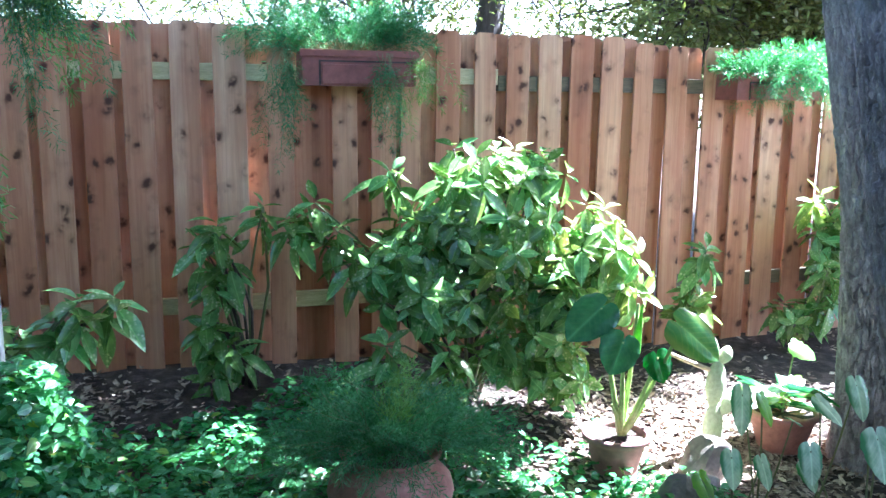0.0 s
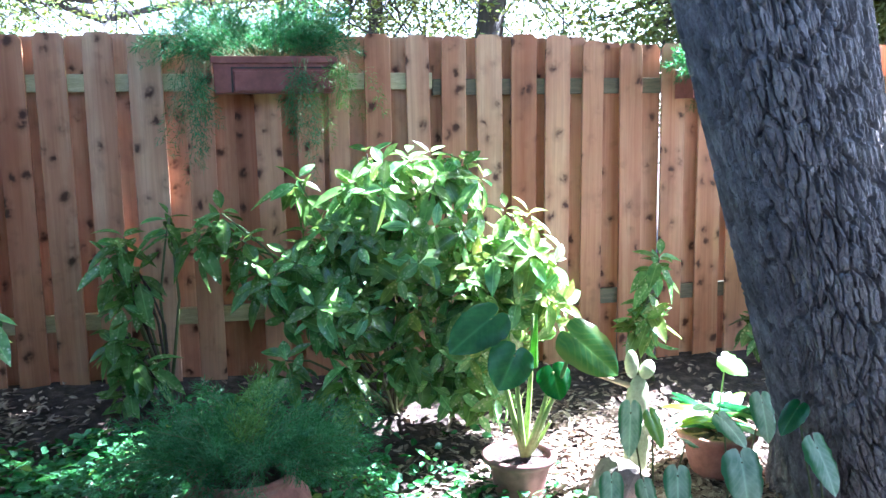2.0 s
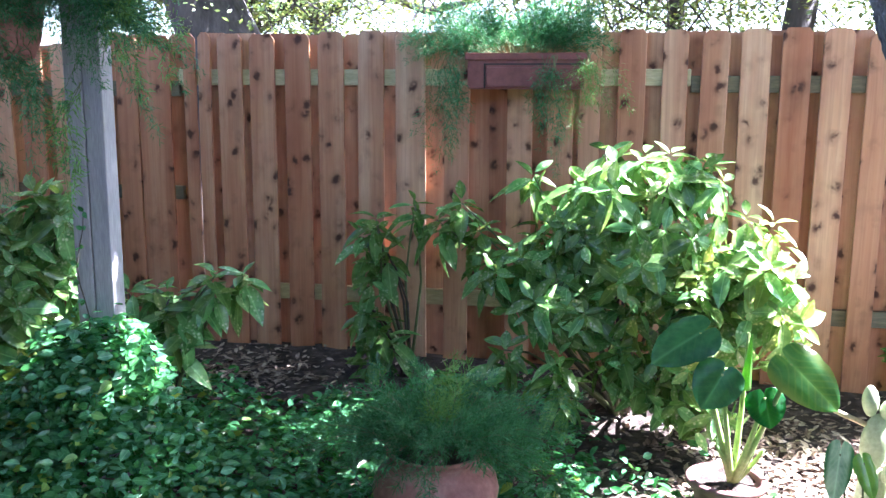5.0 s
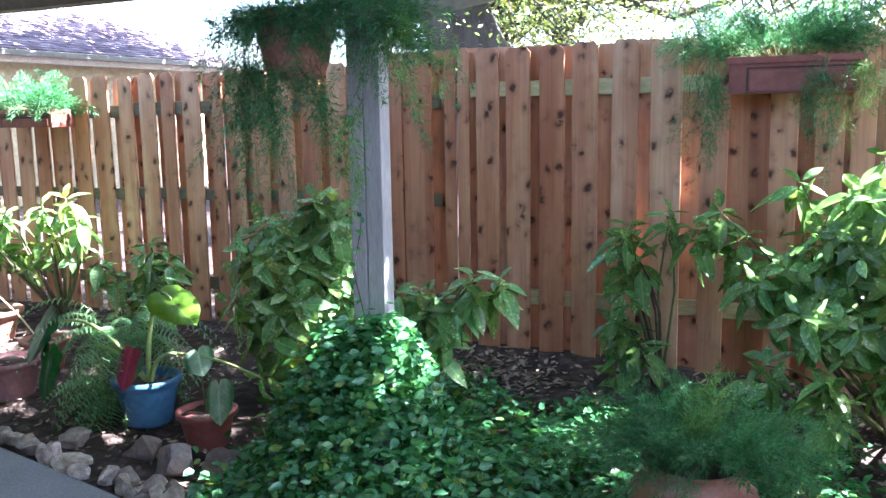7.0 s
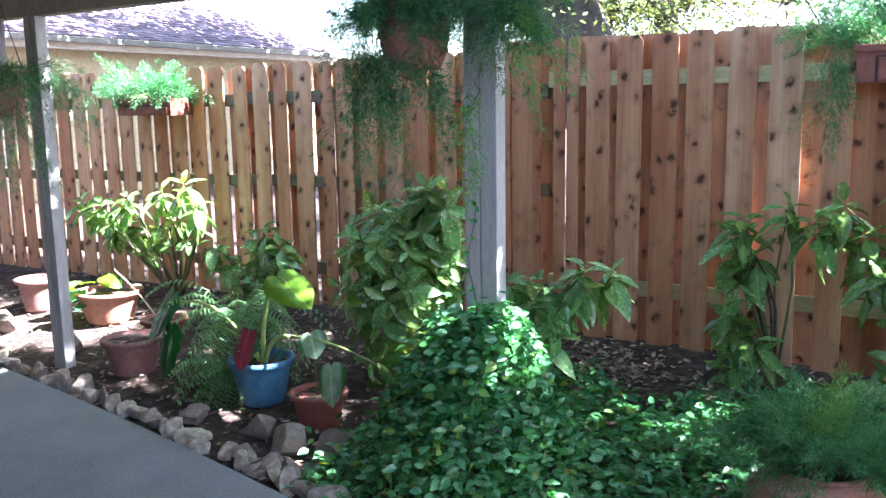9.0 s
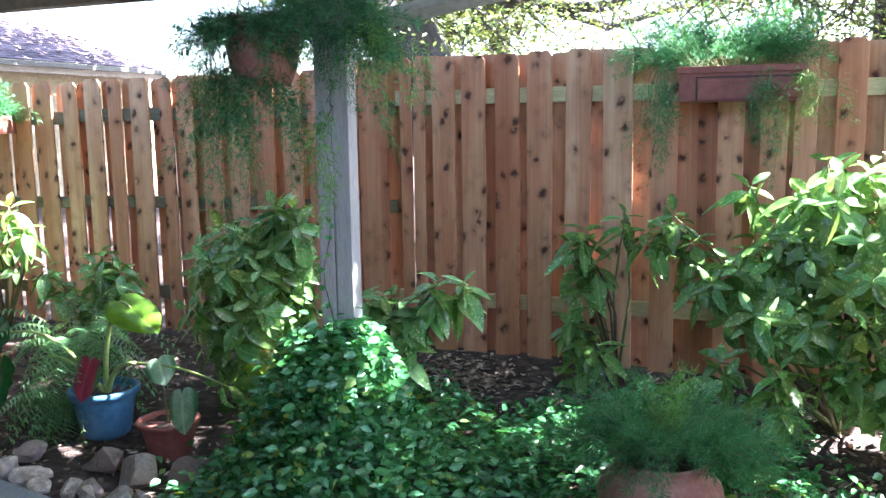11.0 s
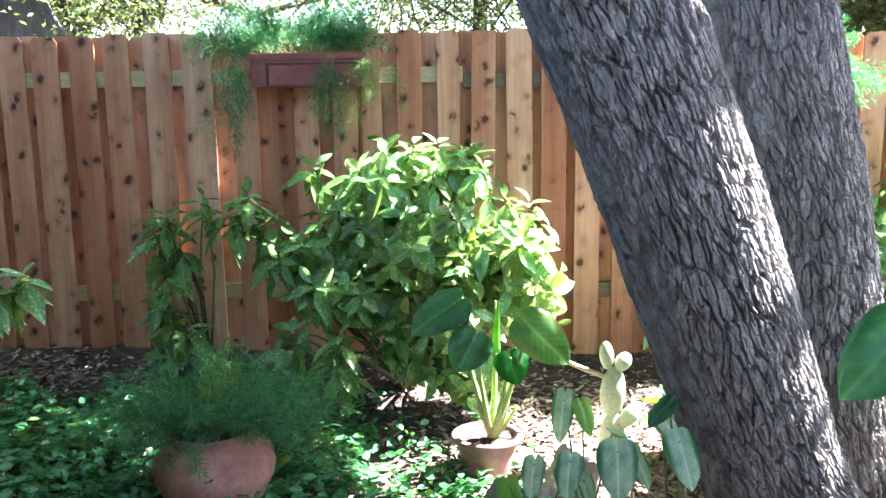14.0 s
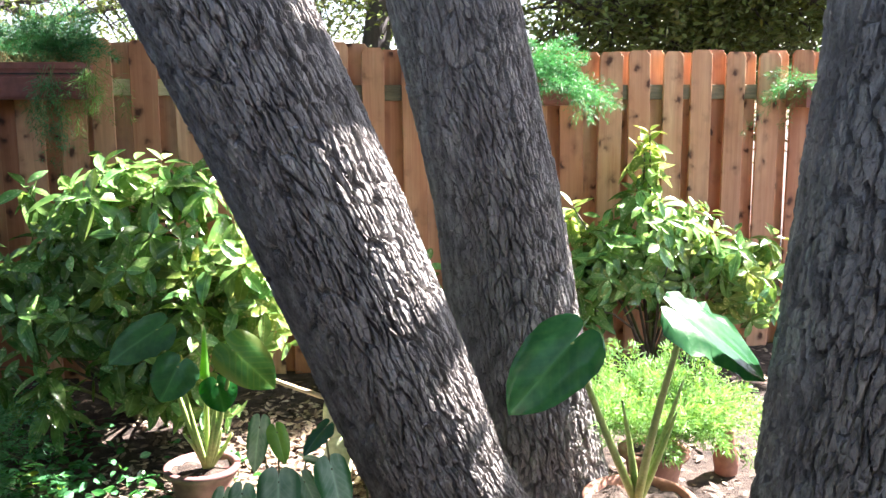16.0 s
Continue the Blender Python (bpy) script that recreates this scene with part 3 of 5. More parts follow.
def crown(name, centres, count, size, parent, mat, gaps=True, seed=1, spread=0.5):
    """Leaves in clumps round the ends of the twigs."""
    rng = np.random.default_rng(seed)
    C = np.array(centres, float)
    idx = rng.integers(0, len(C), count)
    P = C[idx, :3] + rng.normal(0, 1, (count, 3)) * C[idx, 3:4] * spread
    if gaps:
        W = P + np.array(parent.matrix_world.translation)
        P = P[~open_to_sun(W) & (W[:, 2] > 3.3)]
    n = len(P)
    D = unit(rng.normal(0, 1, (n, 3)) * [1, 1, 0.5])
    U = unit(rng.normal(0, 0.7, (n, 3)) + [0, 0, 1])
    L = size * rng.uniform(0.7, 1.3, n)
    return leaves(name, P, D, U, L, L * 0.5, np.full(n, 0.1), [(0, 0.2), (0.5, 1.0), (1, 0.1)], mat, parent, 0.1)


def build_oak(axis, top, label, seed, crown_count, spread_r):
    x, y, z = axis[0][:3]
    t = base("oak_tree", 0, 0, 0, label, "tree")
    link_mesh("trunk", trunk_mesh(axis, seed), BARK, t)
    rng = random.Random(seed)
    a = Vector(axis[-1][:3])
    r = axis[-1][3]
    ends = []
    tw = bmesh.new()
    for i in range(6):
        ang = i * 1.05 + rng.uniform(-0.3, 0.3)
        b = Vector(top) + Vector((math.cos(ang), math.sin(ang), rng.uniform(-0.15, 0.25))) * spread_r * rng.uniform(0.6, 1.0)
        bm = bmesh.new()
        pts = limb(bm, a - Vector((0, 0, 0.1)), b, r * 0.4, 0.03, rng)
        for q in pts[3:]:
            e = q + Vector((rng.uniform(-1, 1), rng.uniform(-1, 1), rng.uniform(-0.1, 0.7))) * 1.1
            if not open_to_sun(np.array([q.lerp(e, k / 4) for k in range(5)])).any():
                tube(tw, arc(q, e, 0.1, 5), 0.016, 0.006, 4)
            ends.append((*e, 0.9))
        part("limb", bm, BARK, t, smooth=True)
    part("twig_growth", tw, BARK, t)["kind"] = "stuff"
    crown("crown", ends, crown_count, 0.22, t, OAK_LEAF, True, seed, 0.75)
    return t


build_oak([(2.66, 2.56, -0.35, 0.33), (2.55, 2.54, -0.12, 0.26), (2.33, 2.47, 0.33, 0.228), (2.155, 2.39, 0.77, 0.234), (1.945, 2.285, 1.26, 0.231), (1.716, 2.165, 1.75, 0.224), (1.05, 1.85, 3.3, 0.21)],
          (0.2, 1.6, 5.4), "leaning oak trunk with deeply furrowed grey bark", 11, 11000, 4.2)
build_oak([(2.96, 3.28, -0.35, 0.36), (2.90, 3.26, -0.05, 0.295), (2.821, 3.238, 0.5, 0.265), (2.734, 3.215, 1.05, 0.246), (2.566, 3.225, 1.78, 0.246), (2.2, 3.2, 3.4, 0.22)],
          (3.4, 3.6, 5.6), "dark furrowed oak trunk rising from the garden bed", 23, 11000, 4.2)
build_oak([(3.40, 1.85, -0.35, 0.36), (3.352, 1.86, 0.0, 0.28), (3.46, 1.87, 1.0, 0.271), (3.573, 1.88, 2.0, 0.269), (3.72, 1.9, 3.4, 0.23)],
          (6.4, 2.2, 5.8), "upright oak trunk with rough brown bark at the patio edge", 37, 11000, 4.2)


# ---- plants: kinds ----
def sprig_mesh(seed, n=9, size=0.172):
    """A whorl of lance-shaped leaves round the end of a twig that grows along z."""
    rng = np.random.default_rng(seed)
    a = np.arange(n) * 2.4 + rng.uniform(0, 6)
    h = np.linspace(-0.07, 0.0, n)
    lift = np.linspace(-1.0, 0.85, n) + rng.normal(0, 0.22, n)
    P = np.stack([0.006 * np.cos(a), 0.006 * np.sin(a), h], -1)
    D = np.stack([np.cos(a), np.sin(a), lift], -1)
    U = np.stack([-lift * 0.4 * np.cos(a), -lift * 0.4 * np.sin(a), np.ones(n)], -1)
    L = size * rng.uniform(0.75, 1.15, n) * np.linspace(1.08, 0.62, n)
    V, F, UV = leaf_data(P, D, U, L, L * rng.uniform(0.38, 0.48, n), rng.uniform(0.05, 0.4, n), LANCE, 0.2)
    return mesh_from("leaf_sprig", V, F, UV)


SPRIGS = [sprig_mesh(40 + i, 7 + i % 3) for i in range(7)]
for me in SPRIGS:
    me.materials.append(AUCUBA)
SPRIGS_PALE_LIT = [sprig_mesh(60 + i, 8 + i % 3) for i in range(4)]
for me in SPRIGS_PALE_LIT:
    me.materials.append(AUCUBA_PALE_LIT)


def add_sprig(parent, p, way, rng, scale=1.0, pale=0.1):
    me = rng.choice(SPRIGS_PALE_LIT if rng.random() < pale else SPRIGS)
    o = new("leaf_sprig", me)
    o.parent = parent
    w = Vector(way).normalized()
    q = w.to_track_quat("Z", "Y").to_matrix().to_4x4() @ Matrix.Rotation(rng.uniform(0, 6.28), 4, "Z")
    o.matrix_local = Matrix.Translation(Vector(p) - parent.matrix_world.translation) @ q @ Matrix.Diagonal((scale, scale, scale, 1))
    return o


def aucuba(root, blobs, singles, label, seed, pale=0.12, size=1.0, twigs=16):
    """A laurel shrub: woody stems that fork to whorls of leaves. blobs: centre, radii, count, share of pale sprigs,
    higher where a flank is coloured as sunlit.
    """
    x, y = root
    z = ground_z(x, y)
    b = base("laurel_shrub", x, y, z, label, "shrub", "laurel shrubs")
    bpy.context.view_layer.update()
    rng = random.Random(seed)
    tips = []
    for c, r, count, share in blobs:
        for i in range(count):
            v = Vector((rng.gauss(0, 1), rng.gauss(0, 1) - 0.35, rng.gauss(0, 1) + 0.2)).normalized()
            k = rng.uniform(0.72, 1.04) if i % 4 else rng.uniform(0.35, 0.7)
            p = Vector(c) + Vector((v.x * r[0], v.y * r[1], v.z * r[2])) * k
            p.z = max(p.z, ground_z(p.x, p.y) + 0.06)
            tips.append(p)
            add_sprig(b, p, v * 0.9 + Vector((0, -0.35, 0.5)), rng, size * rng.uniform(0.8, 1.15), share)
    for s in singles:
        p = Vector(s)
        tips.append(p)
        add_sprig(b, p, (rng.uniform(-0.4, 0.4), rng.uniform(-0.5, 0.1), 1), rng, size * rng.uniform(0.95, 1.2), pale)
        add_sprig(b, p + Vector((rng.uniform(-0.04, 0.04), rng.uniform(-0.04, 0.04), -0.07)), (rng.uniform(-0.6, 0.6), -0.4, 0.8), rng, size, pale)
    picked = tips[:: max(1, len(tips) // twigs)] + [Vector(s) for s in singles]
    o = Vector((x, y, z))
    for p in picked:
        bm = bmesh.new()
        mid = o.lerp(p, 0.5) + Vector((rng.uniform(-0.06, 0.06), rng.uniform(-0.06, 0.06), 0.06))
        pts = [o + Vector((rng.uniform(-0.05, 0.05), rng.uniform(-0.05, 0.05), -0.03)), o.lerp(mid, 0.5), mid, mid.lerp(p, 0.55) + Vector((0, 0, 0.02)), p - Vector((0, 0, 0.02))]
        tube(bm, [q - o for q in pts], 0.011, 0.004, 6)
        part("stem", bm, WOODY if rng.random() < 0.5 else TWIG, b, smooth=True)
    return b


def needles(P, D, L, W, name, mat, parent, label=""):
    """Fine single blades."""
    n = len(P)
    D = unit(D)
    S = unit(np.cross(D, RNG.normal(0, 1, (n, 3)))) * (W / 2)[:, None]
    E = P + D * L[:, None]
    V = np.stack([P - S, P + S, E + S * 0.4, E - S * 0.4], 1).reshape(-1, 3)
    F = np.arange(4 * n).reshape(-1, 4)
    UV = np.tile(np.array([[0, 0], [1, 0], [1, 1], [0, 1]], float), (n, 1))
    ob = link_mesh(name, mesh_from(name, V, F, UV, False), mat, parent, label)
    ob["kind"] = "stuff"
    return ob


def plume(centre, parent, fronds, length, seed, mat, up=0.8, fall=1.2, out=1.0, bias=(0, 0, 0), rim=0.1, per=150, flat=1.0, width=0.0032):
    """Asparagus fern: arching stems clad in soft needles."""
    rng = np.random.default_rng(seed)
    o = np.array(parent.matrix_world.translation)
    P, D = [], []
    bm = bmesh.new()
    for i in range(fronds):
        a = rng.uniform(0, 2 * np.pi)
        ln = length * rng.uniform(0.45, 1.1)
        d = np.array([np.cos(a) * out, np.sin(a) * out * flat, up * rng.uniform(0.2, 1.2)]) + np.array(bias) * rng.uniform(0.3, 1.3)
        d /= np.linalg.norm(d)
        p = np.array(centre) + np.array([np.cos(a), np.sin(a) * flat, 0]) * rim * rng.uniform(0.1, 1.0)
        pts = []
        f = fall * rng.uniform(0.4, 1.5)
        for s in np.linspace(0, 1, 12):
            pts.append(p + d * ln * s - np.array([0, 0, 1]) * ln * f * 0.5 * s * s + np.array([0.02 * np.sin(7 * s + i), 0.02 * np.cos(6 * s + i), 0]))
        pts = np.array(pts)
        tube(bm, [Vector(q - o) for q in pts[::2]], 0.0022, 0.0008, 3)
        s = rng.uniform(0.12, 1.0, per) ** 0.85
        k = np.clip((s * 11).astype(int), 0, 10)
        fr = (s * 11 - k)[:, None]
        Q = pts[k] * (1 - fr) + pts[k + 1] * fr
        T = unit(pts[k + 1] - pts[k])
        side = unit(np.cross(T, rng.normal(0, 1, (per, 3))))
        reach = 0.055 * np.sin(np.pi * np.clip(s * 0.93 + 0.04, 0, 1)) ** 0.6
        Q = Q + side * (reach * rng.uniform(0, 1, per))[:, None] + T * 0.02
        P.append(Q - o)
        D.append(side * 0.7 + T * 0.8 + rng.normal(0, 0.5, (per, 3)))
    part("fern_stem", bm, TWIG, parent)
    P, D = np.concatenate(P), np.concatenate(D)
    n = len(P)
    return needles(P, D, rng.uniform(0.014, 0.034, n), np.full(n, width), "fern_foliage", mat, parent)


def pot(x, y, r_top, r_bot, h, mat, label, z=None, rim=0.025, name="plant_pot", belly=0.0, group="plant pots"):
    z = ground_z(x, y) - 0.005 if z is None else z
    p = base(name, x, y, z, label, "pot", group)
    bm = bmesh.new()
    prof = [(r_bot * 0.9, 0.0), (r_bot, 0.008)]
    for i in range(1, 9):
        t = i / 9
        prof.append((r_bot + (r_top - r_bot) * t + belly * math.sin(math.pi * min(1, t * 1.05)), h * 0.86 * t))
    prof += [(r_top, h * 0.86), (r_top + rim, h * 0.87), (r_top + rim + 0.003, h * 0.98), (r_top + rim - 0.004, h), (r_top - 0.002, h), (r_top - 0.008, h * 0.9), (r_top - 0.012, h * 0.86)]
    lathe(bm, prof, 44)
    part("pot_body", bm, mat, p, smooth=True)
    bm = bmesh.new()
    n = 20
    c = bm.verts.new((0, 0, h * 0.9))
    ring = []
    for k in range(3):
        ring.append([bm.verts.new(((r_top - 0.01) * (k + 1) / 3 * math.cos(2 * math.pi * i / n), (r_top - 0.01) * (k + 1) / 3 * math.sin(2 * math.pi * i / n), h * 0.87 + random.uniform(-0.01, 0.012))) for i in range(n)])
    for i in range(n):
        bm.faces.new((c, ring[0][i], ring[0][(i + 1) % n]))
        for k in range(2):
            bm.faces.new((ring[k][i], ring[k + 1][i], ring[k + 1][(i + 1) % n], ring[k][(i + 1) % n]))
    part("potting_soil", bm, SOIL, p, smooth=True)
    bpy.context.view_layer.update()
    return p


def heart(attach, tip, normal, width, mat, parent, name="leaf", ripple=0.02, cup=0.12, droop=0.12, label=""):
    """A broad heart-shaped leaf with two back lobes, raised between its side veins."""
    o = parent.matrix_world.translation
    a, b = Vector(attach) - o, Vector(tip) - o
    ax = b - a
    ln = ax.length
    d = ax.normalized()
    s = d.cross(Vector(normal)).normalized()
    n = s.cross(d).normalized()
    if n.dot(Vector(normal)) < 0:
        n = -n
    rows = [-0.27, -0.23, -0.15, -0.06, 0.05, 0.16, 0.28, 0.4, 0.52, 0.64, 0.75, 0.85, 0.93, 1.0]
    halfs = [0.2, 0.33, 0.43, 0.48, 0.51, 0.51, 0.50, 0.475, 0.44, 0.385, 0.31, 0.215, 0.12, 0.0]
    inner = [0.09, 0.045, 0.015, 0.0] + [0] * 10
    V, F, UV = [], [], []
    K = 6
    for side in (-1, 1):
        start = len(V)
        for v, w, g in zip(rows, halfs, inner):
            for k in range(K):
                u = g + (w - g) * k / (K - 1)
                vein = (v * 7 - u * 6) % 1.0
                z = cup * u * width * 1.2 * (1 - 0.8 * (u / 0.5) ** 2) + ripple * width * 4 * u * (abs(vein - 0.5) - 0.25) - droop * ln * max(0, v) ** 2 - 0.10 * width * (u / 0.5) ** 3 + 0.045 * width * math.sin(v * 21 + side * 1.3) * (u / 0.5) ** 4
                V.append(a + d * (v * ln) + s * (side * u * width) + n * z)
                UV.append((0.5 + side * u, max(0.0, v)))
        for i in range(len(rows) - 1):
            for k in range(K - 1):
                q = start + i * K + k
                f = (q, q + 1, q + K + 1, q + K)
                F.append(f if side > 0 else f[::-1])
    F = np.array(F)
    me = mesh_from(name, np.array([list(v) for v in V]), F, np.array(UV)[F].reshape(-1, 2))
    return link_mesh(name, me, mat, parent, label)


def stalk(parent, a, b, r0=0.012, r1=0.006, sag=0.05, bulge=(0, 0, 1), mat=None, name="leaf_stalk"):
    o = parent.matrix_world.translation
    bm = bmesh.new()
    tube(bm, [p - o for p in arc(a, b, sag, 10, bulge)], r0, r1, 8)
    return part(name, bm, mat or STEM, parent, smooth=True)


def rock(x, y, sx, sy, sz, mat, label, seed, rz=0.0, sink=0.25, group="border stones", z=None):
    rng = random.Random(seed)
    bm = bmesh.new()
    bmesh.ops.create_icosphere(bm, subdivisions=3, radius=0.5)
    off = Vector((seed * 3.1, seed * 1.7, 0))
    planes = [(Vector((rng.gauss(0, 1), rng.gauss(0, 1), rng.gauss(0, 1))).normalized(), rng.uniform(0.2, 0.33)) for _ in range(9)]
    for v in bm.verts:
        c = v.co.copy()
        for n, d in planes:
            k = c.dot(n) - d
            if k > 0:
                c -= n * k
        c += c.normalized() * (0.04 * noise.noise(c * 3 + off) + 0.025 * noise.noise(c * 11 + off))
        v.co = Vector((c.x * sx * 1.45, c.y * sy * 1.45, c.z * sz * 1.45))
    me = bpy.data.meshes.new("border_stone")
    bm.to_mesh(me); bm.free()
    ob = link_mesh("border_stone", me, mat)
    zz = (ground_z(x, y) if z is None else z) + sz * (0.5 - sink)
    ob.matrix_world = pose(x, y, zz, rng.uniform(-12, 12), rng.uniform(-12, 12), rz + rng.uniform(-15, 15))
    return tagged(ob, label, "stone", group)


# yellow veins and edge; the yellower green stands partly for light from behind
EAR_RIB_BACKLIT = leafy("ribbed_backlit_elephant_ear", (0.03, 0.13, 0.03), (0.06, 0.2, 0.05), 0.32, 0.4, veins=0.12, vein_colour=(0.3, 0.42, 0.1), var=0.2, rnd_by="object", edge=(0.12, 0.2, 0.05))


# ---- shrubs along the fence ----
# the flank towards the sun gets more pale sprigs, as if lit
aucuba((1.15, 4.45), [((1.2, 4.32, 0.80), (0.56, 0.36, 0.42), 74, 0.10), ((1.70, 4.15, 0.56), (0.30, 0.30, 0.40), 50, 0.4), ((0.74, 4.32, 0.64), (0.28, 0.26, 0.26), 22, 0.05),
                      ((1.45, 3.98, 0.14), (0.28, 0.16, 0.16), 14, 0.1), ((1.2, 4.0, 0.22), (0.2, 0.14, 0.14), 9, 0.1), ((0.95, 4.08, 0.48), (0.34, 0.18, 0.2), 20, 0.1), ((1.4, 3.98, 0.42), (0.3, 0.16, 0.22), 16, 0.15), ((1.45, 4.35, 1.06), (0.2, 0.18, 0.14), 10, 0.1)],
       [(1.04, 4.45, 1.22), (1.51, 4.4, 1.18), (0.7, 4.4, 1.10), (0.33, 4.5, 0.95), (0.42, 4.45, 0.82), (0.5, 4.35, 0.68), (0.59, 4.1, 0.30), (0.85, 3.92, 0.32), (0.86, 3.9, 0.22), (0.95, 4.2, 1.1), (0.2, 4.5, 0.86)],
       "large gold-dust laurel shrub with speckled glossy leaves, sunlit on one flank", 5)
aucuba((0.02, 4.72), [], [(0.08, 4.55, 0.93), (-0.14, 4.6, 0.84), (-0.22, 4.62, 0.74), (-0.08, 4.6, 0.66), (-0.16, 4.62, 0.58), (-0.16, 4.6, 0.30), (-0.22, 4.6, 0.36), (-0.08, 4.58, 0.22), (-0.18, 4.6, 0.12)],
       "thin young laurel with leafy stem ends by the fence", 6, 0.05)
aucuba((-1.85, 4.05), [((-1.88, 4.0, 0.38), (0.40, 0.36, 0.60), 95, 0.16), ((-1.66, 4.0, 0.72), (0.2, 0.2, 0.3), 18, 0.1)], [(-1.71, 4.0, 1.0), (-2.0, 4.0, 0.86)],
       "tall laurel shrub with drooping speckled leaves behind the porch post", 8, 0.15, 1.1)
aucuba((-1.1, 4.0), [((-1.08, 3.95, 0.36), (0.16, 0.15, 0.2), 12, 0.1)], [(-0.60, 3.85, 0.66), (-0.73, 3.85, 0.66), (-0.82, 3.86, 0.58), (-0.96, 3.85, 0.54), (-0.99, 3.86, 0.36), (-1.16, 3.85, 0.56), (-0.9, 3.85, 0.46), (-1.12, 3.9, 0.2)],
       "low laurel branch reaching sideways past the porch post", 9, 0.15, 0.95)
aucuba((-4.4, 4.7), [((-4.6, 4.6, 0.5), (0.5, 0.2, 0.25), 8, 0.3)], [(-4.69, 4.5, 0.78), (-4.07, 4.5, 0.92), (-3.95, 4.5, 0.78), (-5.23, 4.5, 0.73), (-4.9, 4.5, 0.6), (-5.0, 4.5, 0.72), (-4.3, 4.5, 0.86)],
       "sparse laurel shrub in front of the shaded fence", 10, 0.25)
aucuba((-3.4, 4.6), [((-3.4, 4.45, 0.2), (0.4, 0.2, 0.2), 8, 0.15)], [(-3.23, 4.4, 0.63), (-3.1, 4.4, 0.52), (-3.69, 4.4, 0.53), (-3.62, 4.42, 0.42), (-3.3, 4.4, 0.5)],
       "young laurel shrub with upright leafy stems", 12, 0.15)
aucuba((4.1, 4.75), [((4.08, 4.65, 0.60), (0.46, 0.30, 0.40), 84, 0.35), ((4.58, 4.5, 0.46), (0.32, 0.28, 0.28), 40, 0.5), ((3.72, 4.6, 0.45), (0.28, 0.22, 0.36), 30, 0.1)],
       [(4.03, 4.7, 1.31), (4.0, 4.7, 1.2), (4.08, 4.7, 1.1), (3.95, 4.68, 1.0), (3.55, 4.65, 0.9)], "sunlit laurel shrub with speckled leaves coloured pale for sun by the fence", 13, 0.6)
aucuba((2.65, 4.68), [((2.64, 4.6, 0.22), (0.1, 0.1, 0.16), 7, 0.05)], [(2.67, 4.55, 0.60), (2.64, 4.6, 0.30)], "small laurel sapling against the fence", 14, 0.5)
aucuba((3.5, 4.7), [((3.5, 4.6, 0.12), (0.22, 0.12, 0.12), 7, 0.05)], [(3.38, 4.7, 0.19), (3.54, 4.5, 0.46), (3.6, 4.5, 0.3)], "small straggling laurel sapling on bare soil", 15, 0.4)


# ---- vine ground cover ----
def vine_height(x, y):
    m = 0.30 * np.exp(-((x + 0.98) ** 2 / 0.12 + (y - 3.25) ** 2 / 0.09) ** 1.8) + 0.30 * np.exp(-((x + 1.0) ** 2 / 0.3 + (y - 3.16) ** 2 / 0.2) ** 1.5)
    return 0.05 + m + 0.04 * np.sin(x * 5.1) * np.cos(y * 4.3) + 0.03 * np.sin(x * 11 + y * 7)


